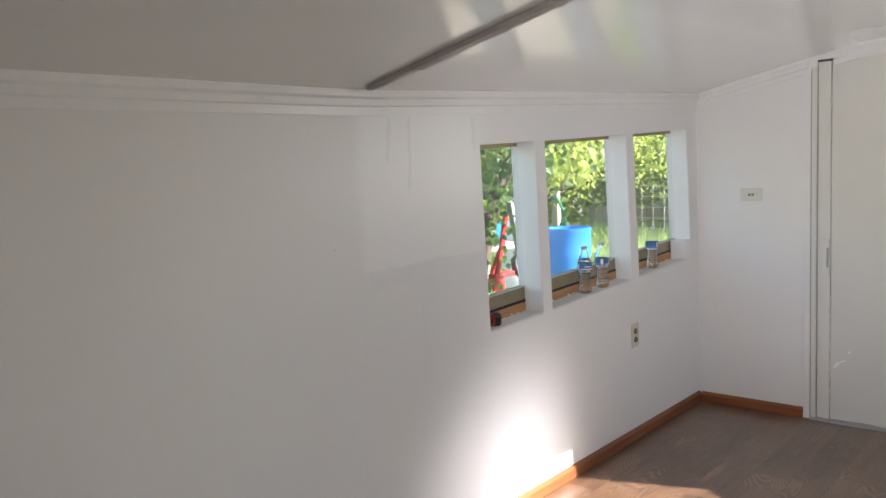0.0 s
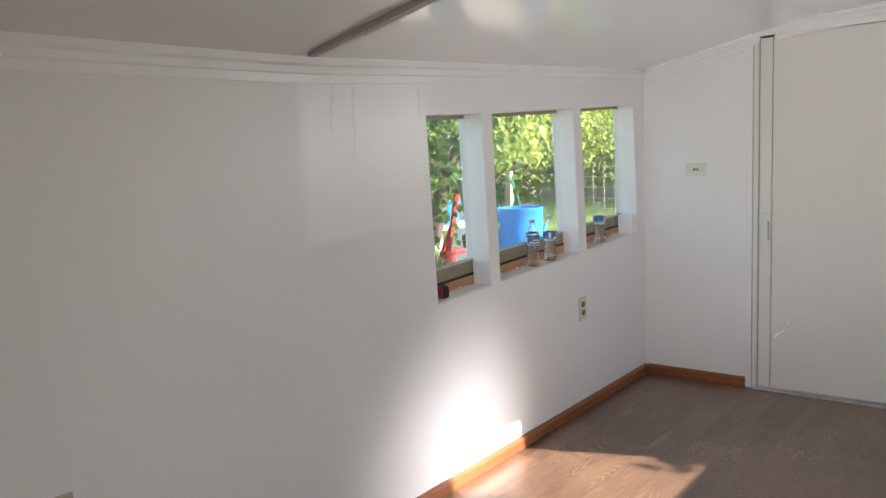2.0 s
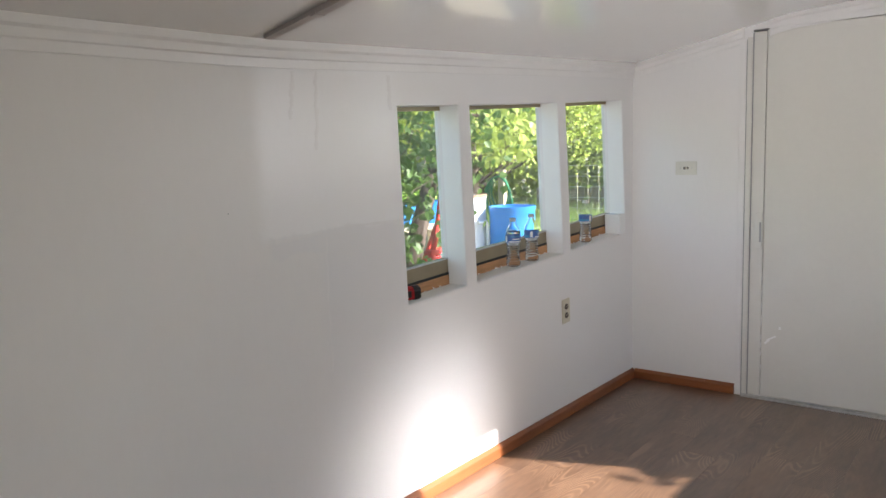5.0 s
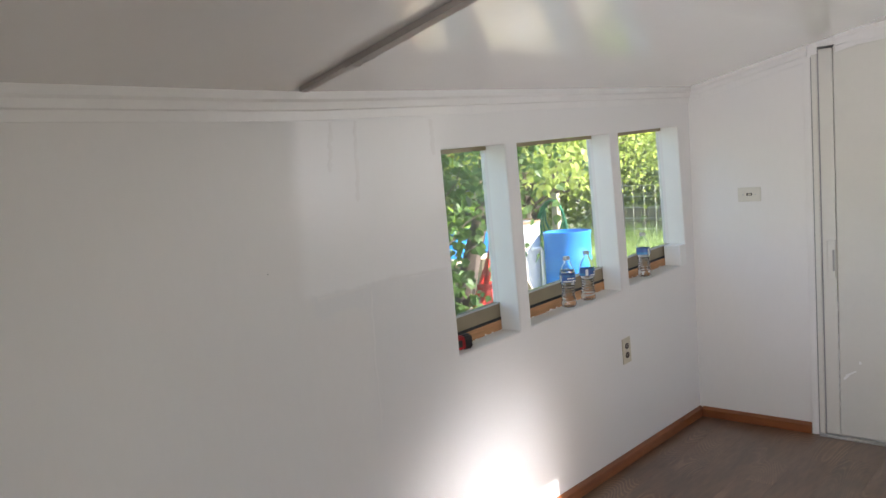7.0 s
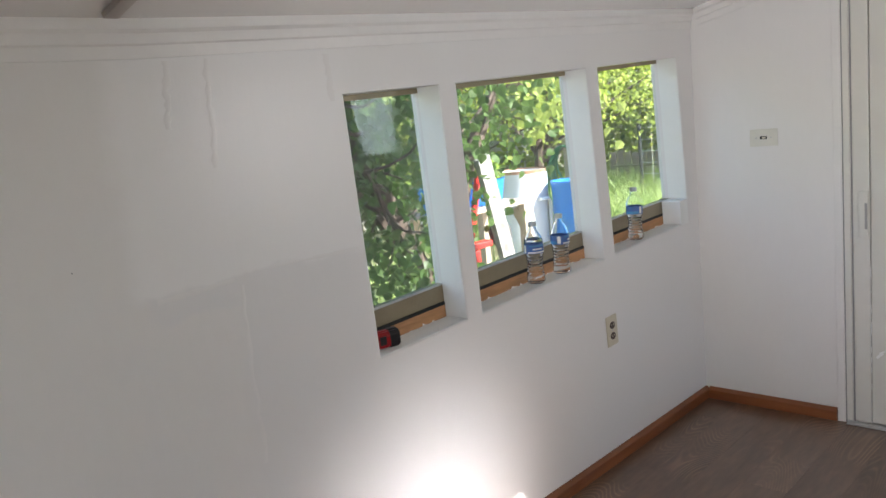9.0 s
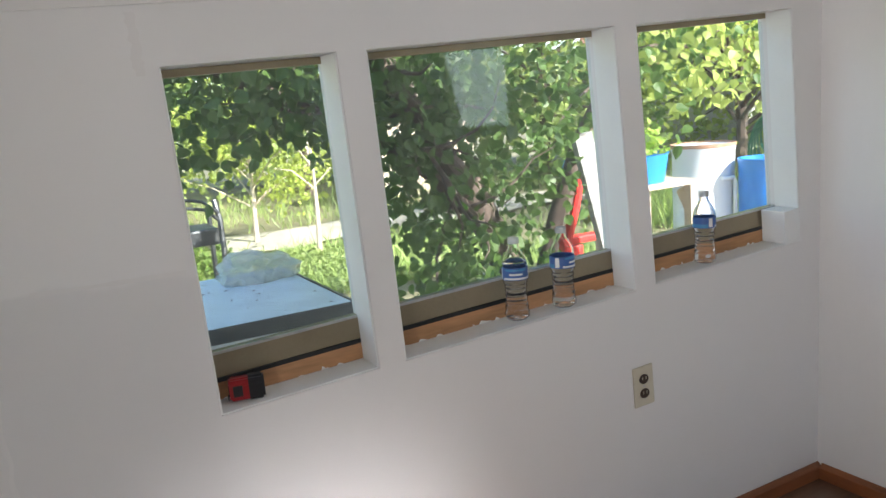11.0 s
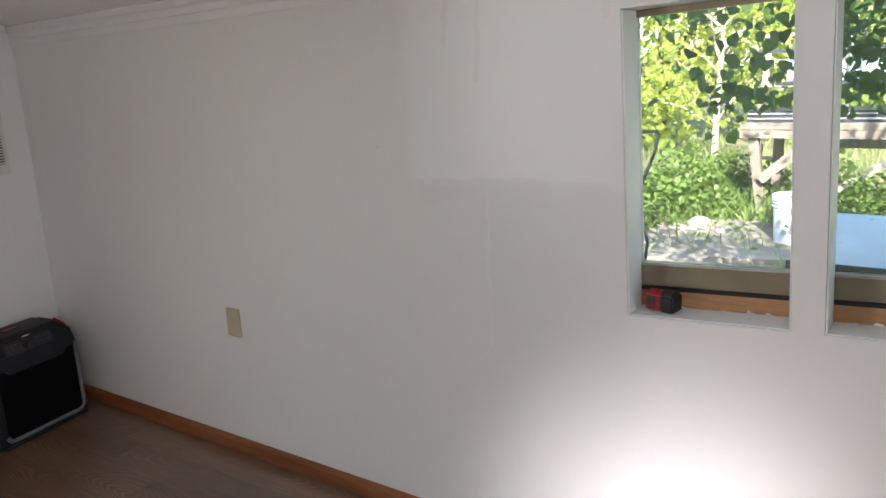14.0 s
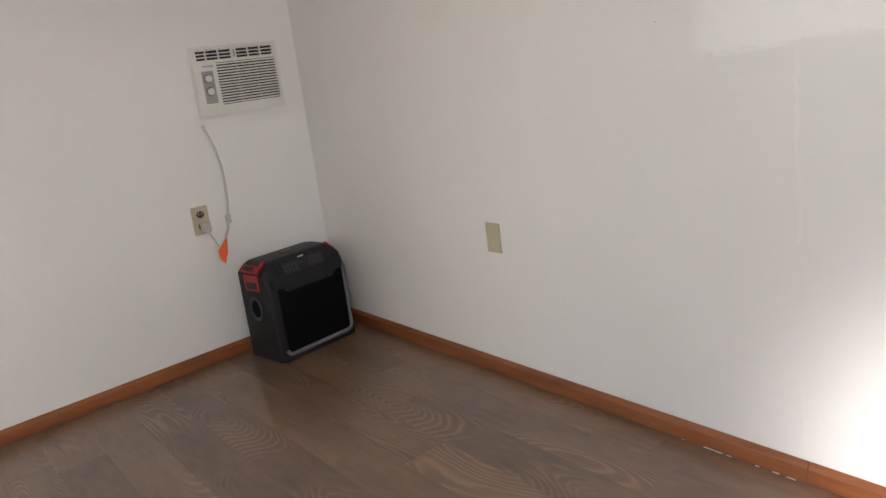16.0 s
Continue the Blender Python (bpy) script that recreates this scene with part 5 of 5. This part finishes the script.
# leaning pale board and red hand cultivator by the tree
board = thing("leaning_board", (-1.42, 6.12, G), "pale board leaning beside the tree, leaf dapple in its colour", "board")
# leaf dapple comes from the plank's colour
part("plank", add_box(bmesh.new(), -0.02, 0.02, -0.055, 0.055, 0.0, 1.62, 0.004, m=pose(0, 0, 0, 14.5, 0, 0)), M["dappled"], board)
cult = thing("hand_cultivator", (-1.62, 5.62, G), "red steel hand cultivator with a grey wheel", "garden tool")
part("main_tube", tube([(0, 0, 0.0), (0, 0.08, 0.85), (0, 0.2, 1.18), (0, 0.27, 1.44)], 0.022), M["redmetal"], cult, smooth=True)
part("second_tube", tube([(-0.1, 0.02, 0.0), (-0.1, 0.14, 0.9), (-0.02, 0.22, 1.2)], 0.018), M["redmetal"], cult, smooth=True)
part("bracket", add_box(bmesh.new(), -0.05, 0.02, 0.1, 0.34, 0.99, 1.03, 0.008), M["redmetal"], cult)
part("plate", box(-0.04, 0.0, 0.12, 0.24, 0.84, 0.98, 0.01), M["redmetal"], cult)
bm = lathe([(0.05, -0.02), (0.062, -0.025), (0.09, -0.022), (0.098, 0.0), (0.09, 0.022), (0.062, 0.025), (0.05, 0.02), (0.05, -0.02)], 28)
bmesh.ops.rotate(bm, matrix=Matrix.Rotation(radians(75), 3, "Y"), verts=list(bm.verts))
bmesh.ops.translate(bm, vec=(-0.02, 0.47, 1.05), verts=list(bm.verts))
wheel = part("wheel", bm, M["button"], cult, "grey rubber wheel", smooth=True)
part("axle", tube([(-0.02, 0.38, 1.02), (-0.02, 0.56, 1.06)], 0.01), M["redmetal"], wheel)


def low_table():
    ob = thing("low_table", (-2.1, 4.08, G), "table covered with a pale blue weathered sheet", "table")
    part("tabletop", box(-0.54, 0.54, -0.40, 0.42, 0.90, 0.94, 0.006), M["tarp"], ob, "pale blue weathered tabletop")
    part("edge_trim", add_box(box(0.5405, 0.552, -0.405, 0.425, 0.875, 0.942, 0.003), -0.54, 0.552, 0.4255, 0.437, 0.875, 0.942), M["steel"], ob, "dark table edge")
    for x in (-0.47, 0.47):
        for y in (-0.33, 0.35):
            part("leg", box(x - 0.035, x + 0.035, y - 0.035, y + 0.035, 0.0, 0.90, 0.004), M["greywood"], ob)
    part("apron", box(0.50, 0.535, -0.36, 0.38, 0.70, 0.8745, 0.004), M["whitedrum"], ob)
    return ob


low_table()
bag = thing("plastic_bag", (-2.42, 4.30, G + 0.941), "crumpled clear plastic bag on the low table", "bag")
bm = bmesh.new()
bmesh.ops.create_icosphere(bm, subdivisions=4, radius=0.115)
for v in bm.verts:
    k = 1 + 0.5 * noise.noise(v.co * 11) + 0.25 * noise.noise(v.co * 27)
    v.co = Vector((v.co.x * k * 1.2, v.co.y * k * 1.6, max(0.0, v.co.z * k * 0.85 + 0.045)))
part("film", bm, M["bag"], bag)


lr = random.Random(12)
litter = [(-2.1 + lr.uniform(-0.5, 0.5), 4.08 + lr.uniform(-0.36, 0.38), G + 0.944) for _ in range(30)]
verts, faces = [], []
for x, y, z in litter:
    a, r = lr.uniform(0, 6.28), lr.uniform(0.005, 0.014)
    k = len(verts)
    verts += [(x + r * math.cos(a + b) * (0.5 if i % 2 else 1.0), y + r * math.sin(a + b) * (0.5 if i % 2 else 1.0), z + 0.004 * (i % 2)) for i, b in enumerate((0, 1.57, 3.14, 4.71))]
    faces.append((k, k + 1, k + 2, k + 3))
tagged(soup("leaf_litter", verts, faces, M["bark"]), "dry leaf scraps scattered on the low table", "leaf litter", kind="stuff")


def workbench():
    """The long rough bench with frames stacked on it."""
    ob = thing("workbench", (-7.25, 3.1, G), "rough weathered outdoor workbench with diagonal braces", "workbench")
    part("top", box(-0.45, 0.45, -0.85, 1.25, 0.98, 1.05, 0.006), M["oldwood"], ob)
    part("back_board", box(-0.5, -0.462, -0.3, 1.25, 0.70, 0.90, 0.004), M["dappled"], ob, "pale back board, dapple in its colour")
    part("apron", box(0.40, 0.44, -0.85, 1.25, 0.89, 0.979, 0.004), M["oldwood"], ob)
    for y in (-0.6, 1.1):
        part("leg", add_box(bmesh.new(), -0.05, 0.05, -0.05, 0.05, 0.0, 0.98, 0.005, m=pose(0.34, y, 0, 8 if y < 0 else 0, 0, 0)), M["oldwood"], ob)
        part("leg", box(-0.4, -0.3, y - 0.05, y + 0.05, 0.0, 0.98, 0.005), M["oldwood"], ob)
    part("brace", add_box(bmesh.new(), -0.02, 0.02, -0.05, 0.05, 0.0, 0.78, 0.004, m=pose(0.46, -0.62, 0.45, -48, 0, 0)), M["oldwood"], ob)
    part("brace", add_box(bmesh.new(), -0.02, 0.02, -0.035, 0.035, 0.0, 0.85, 0.004, m=pose(0.46, 0.0, 0.30, -55, 0, 0)), M["greywood"], ob)
    part("brace", add_box(bmesh.new(), -0.02, 0.02, -0.035, 0.035, 0.0, 0.75, 0.004, m=pose(0.46, 0.6, 0.72, -118, 0, 0)), M["greywood"], ob)
    return ob


workbench()
rk = thing("metal_frame_rack", (-7.25, 3.1, G + 1.05), "stack of grey metal frames on the workbench", "frame rack")
for i in range(5):
    part("frame_bar", box(-0.35 + 0.03 * i, 0.35, -0.8, 1.2 - 0.1 * i, 0.002 + 0.025 * i, 0.02 + 0.025 * i, 0.003), M["alu" if i % 2 else "steel"], rk)
for y in (-0.35, 0.1, 0.62):
    part("upright", box(-0.02, 0.02, y - 0.015, y + 0.015, 0.13, 0.85, 0.003), M["alu"], rk)
part("rail", box(-0.03, 0.03, -0.6, 0.9, 0.36, 0.40, 0.003), M["steel"], rk)
part("rail", box(-0.03, 0.03, -0.8, 0.9, 0.70, 0.74, 0.003), M["steel"], rk)
part("sheet", box(-0.05, -0.035, -0.5, 0.88, 0.405, 0.695), M["sheetgrey"], rk, "pale translucent sheet")
ladder = thing("step_ladder", (-8.1, 2.4, G), "old grey wooden step ladder behind the bench", "ladder")
for y, a in ((-0.28, 4), (0.28, -4)):
    part("side_rail", add_box(bmesh.new(), -0.02, 0.02, -0.03, 0.03, 0.0, 1.95, 0.003, m=pose(0.2, y, 0, -a, -6, 0)), M["greywood"], ladder)
    part("back_rail", add_box(bmesh.new(), -0.015, 0.015, -0.02, 0.02, 0.0, 1.95, 0.003, m=pose(-0.3, y, 0, -a, 8, 0)), M["greywood"], ladder)
for k in range(6):
    part("step", box(0.13 - 0.025 * k, 0.23 - 0.025 * k, -0.27 + 0.02 * k, 0.27 - 0.02 * k, 0.25 + 0.28 * k, 0.275 + 0.28 * k, 0.003), M["greywood"], ladder)
part("top_step", box(-0.12, 0.08, -0.2, 0.2, 1.93, 1.97, 0.004), M["greywood"], ladder)

bucket = thing("bucket", (-5.75, 3.0, G + 0.05), "white plastic bucket in the weeds", "bucket")
bucket.scale = (1.15, 1.15, 1.2)
part("pail", lathe([(0.0, 0.0), (0.135, 0.0), (0.155, 0.33), (0.165, 0.335), (0.165, 0.365), (0.155, 0.37), (0.148, 0.34), (0.13, 0.02), (0.0, 0.02)], 32), M["whitedrum"], bucket, smooth=True)
for z in (0.28, 0.31):
    part("rim_ring", lathe([(0.153, z), (0.163, z + 0.005), (0.153, z + 0.01)], 32), M["whitedrum"], bucket)

grill = thing("camp_frame", (-4.6, 4.24, G), "black tubular metal frame standing on the grass", "metal frame")
for y in (-0.33, 0.33):
    part("leg", tube([(0.2, y, 0.0), (0.2, y, 1.05), (0.15, y * 0.95, 1.2)], 0.022), M["steel"], grill, smooth=True)
    part("back_leg", tube([(-0.25, y, 0.0), (-0.2, y, 1.05)], 0.02), M["steel"], grill, smooth=True)
for z, b in ((1.04, 0.0), (1.10, 0.05)):
    part("hoop", tube([(0.2, -0.33, z), (0.2 - b, -0.22, z + 0.10), (0.15 - b, 0.0, z + 0.14), (0.2 - b, 0.22, z + 0.10), (0.2, 0.33, z)], 0.014), M["steel"], grill, smooth=True)
part("tray", box(-0.2, 0.22, -0.31, 0.31, 0.86, 0.99, 0.02), M["steel"], grill)
part("red_panel", box(0.222, 0.235, -0.18, -0.02, 0.90, 0.94, 0.004), M["redmetal"], grill, "small red panel")
stump = thing("post", (-6.6, 4.5, G), "short pale wooden post beside the bench", "post")
part("log", lathe([(0.0, -0.05), (0.10, -0.05), (0.095, 0.4), (0.10, 0.78), (0.09, 0.8), (0.0, 0.8)], 18), M["palebark"], stump, smooth=True)

for x, y, r in ((-6.1, 2.05, 0.11), (-5.9, 2.3, 0.06), (-4.6, 2.75, 0.05)):
    stone = thing("stone", (x, y, G + 0.03), "pale field stone lying on bare dirt", "stone", "stones by the workbench")
    bm = bmesh.new()
    bmesh.ops.create_icosphere(bm, subdivisions=3, radius=r)
    for v in bm.verts:
        k = 1 + 0.3 * noise.noise(v.co * 7 + Vector((x, y, 0)))
        v.co = Vector((v.co.x * k, v.co.y * k * 1.2, max(-0.02, v.co.z * k * 0.75 + r * 0.5)))
    part("rock", bm, M["path"], stone, smooth=True)

stand = thing("metal_stand", (-4.0, 2.2, G), "bent rusty metal tube stand among the weeds", "metal stand")
part("bent_leg", tube([(0, 0.0, 0.0), (0, 0.05, 0.35), (0, -0.02, 0.62), (0, -0.01, 0.80), (0, 0.09, 1.06), (0, 0.12, 1.20), (0, 0.10, 1.22)], 0.014), M["steel"], stand, smooth=True)
part("top_bar", tube([(0, 0.095, 1.22), (0, -0.40, 1.21)], 0.013), M["steel"], stand, smooth=True)
part("far_leg", tube([(0, -0.40, 1.21), (0, -0.44, 0.6), (0, -0.42, 0.0)], 0.014), M["steel"], stand, smooth=True)

edge = thing("garden_edging", (-4.9, 3.2, G), "weathered timber lying in the weeds", "timber", rz=12)
part("timber", box(-0.06, 0.06, -0.7, 0.5, 0.0, 0.11, 0.006), M["greywood"], edge)


def fence(name, x0, y0, x1, y1, label, h, mat="greywood"):
    ob = thing(name, (x0, y0, G), label, "fence")
    d = Vector((x1 - x0, y1 - y0, 0))
    n = d.normalized()
    ang = math.atan2(d.y, d.x)
    first = None
    cnt = int(d.length / 0.16)
    rg = random.Random(7)
    for i in range(cnt):
        if first is None:
            first = part("board", box(-0.07 if h < 2.5 else -0.086, 0.07 if h < 2.5 else 0.086, -0.01, 0.01, 0, h), M[mat], ob)
            b = first
        else:
            b = new("board", first.data)
            b.parent = ob
        b.location = n * (i * 0.16)
        b.location.z = rg.uniform(-0.06, 0.02)
        b.rotation_euler = (0, 0, ang + rg.uniform(-0.05, 0.05))
    for z in (0.4, h - 0.3):
        part("rail", tube([(0, 0, z), (d.x, d.y, z)], 0.03, 4), M[mat], ob)
    return ob


fence("board_fence", -13.0, 12.0, -12.0, 8.7, "weathered grey board fence behind the path", 1.6)
# unseen, added: its shaded side keeps reflections of the east window dark
fence("board_fence", 5.6, 2.0, 5.4, 9.5, "tall unseen board fence added as dark ground for window reflections", 2.9)
fence("board_fence", -6.5, 15.5, 2.0, 15.8, "dark weathered board fence behind the grass", 1.0, "oldwood")
wf = thing("wire_fence", (-4.6, 13.2, G), "sagging wire mesh fence among the grass", "fence")
for i in range(3):
    part("post", tube([(i * 1.6, 0, 0), (i * 1.6, 0, 1.6)], 0.03), M["steel"], wf)
for k in range(8):
    part("wire", tube([(0, 0, 0.2 + k * 0.18), (1.6, 0, 0.18 + k * 0.18), (3.2, 0, 0.2 + k * 0.18)], 0.006, 4), M["alu"], wf)
for k in range(16):
    part("stay_wire", tube([(k * 0.2, 0, 0.2), (k * 0.2, 0, 1.46)], 0.005, 4), M["alu"], wf)
hose = thing("garden_hose", (-4.8, 11.5, G), "coiled green garden hose on a post", "hose")
part("post", box(-0.05, 0.05, -0.05, 0.05, 0, 1.45, 0.004), M["greywood"], hose)
for i in range(5):
    w, dz = 0.16 + 0.03 * i, 0.25 + 0.07 * i
    part("coil", tube([(w * math.cos(a) * 1.0 + 0.0, -0.07 - 0.02 * i, 1.35 - dz + dz * math.sin(a)) for a in [2 * math.pi * k / 20 for k in range(21)]], 0.014, 6), M["greenhose"], hose, smooth=True)
for x, y in ((-2.7, 10.9), (-2.3, 10.75)):
    pot = thing("flower_pot", (x, y, G), "dark plastic nursery pot in the grass", "pot", "nursery pots")
    part("shell", lathe([(0.0, 0.0), (0.13, 0.0), (0.17, 0.32), (0.18, 0.33), (0.18, 0.36), (0.16, 0.36), (0.15, 0.32), (0.0, 0.30)], 24), M["black"], pot, smooth=True)

house = thing("neighbour_shed", (-13.5, 18.5, G), "neighbouring shed with a terracotta roof behind trees", "shed", rz=35)
part("wall", box(-2, 2, -1.6, 1.6, 0, 2.4), M["siding"], house)
part("roof", add_box(add_box(bmesh.new(), -2.3, 2.3, -1.15, 1.15, -0.05, 0.05, m=pose(0, -0.95, 2.85, 25, 0, 0)), -2.3, 2.3, -1.15, 1.15, -0.05, 0.05, m=pose(0, 0.95, 2.85, -25, 0, 0)), M["terracotta"], house)

# unseen roofs closing the room's back: eaves added to shade tree and table, porch roof to shade the doorway
structure(mesh_object("roof", box(-0.6, 2.9, 0.4, 6.1, 2.16, 2.22), M["siding"]), "plain flat roof, its unseen eaves added to shade the near garden")
structure(mesh_object("doorway_sun_shade", box(2.52, 6.6, 0.9, 3.6, 2.12, 2.2), M["siding"]), "unseen porch roof added to keep sun out of the doorway")

# ---- floor planks ----
rg = random.Random(9)
W, L, gap = 0.152, 1.22, 0.0006
shared = {}
x = 0.0
row = 0
while x < XE - 0.01:
    w = min(W, XE - x)
    y = YS - rg.uniform(0.0, L)
    while y < YN:
        y0, y1 = max(y, YS), min(y + L, YN)
        if y1 - y0 > 0.03:
            key = (round(w, 3), round(y1 - y0, 3))
            if key not in shared:
                bm = box(-w / 2 + gap / 2, w / 2 - gap / 2, -(y1 - y0) / 2 + gap / 2, (y1 - y0) / 2 - gap / 2, -0.004, 0.0)
                me = bpy.data.meshes.new("plank")
                bm.to_mesh(me)
                bm.free()
                me.materials.append(M["plank"])
                shared[key] = me
            ob = new("plank", shared[key])
            ob.parent = floor
            ob.location = (x + w / 2, (y0 + y1) / 2, 0)
        y += L
    x += W
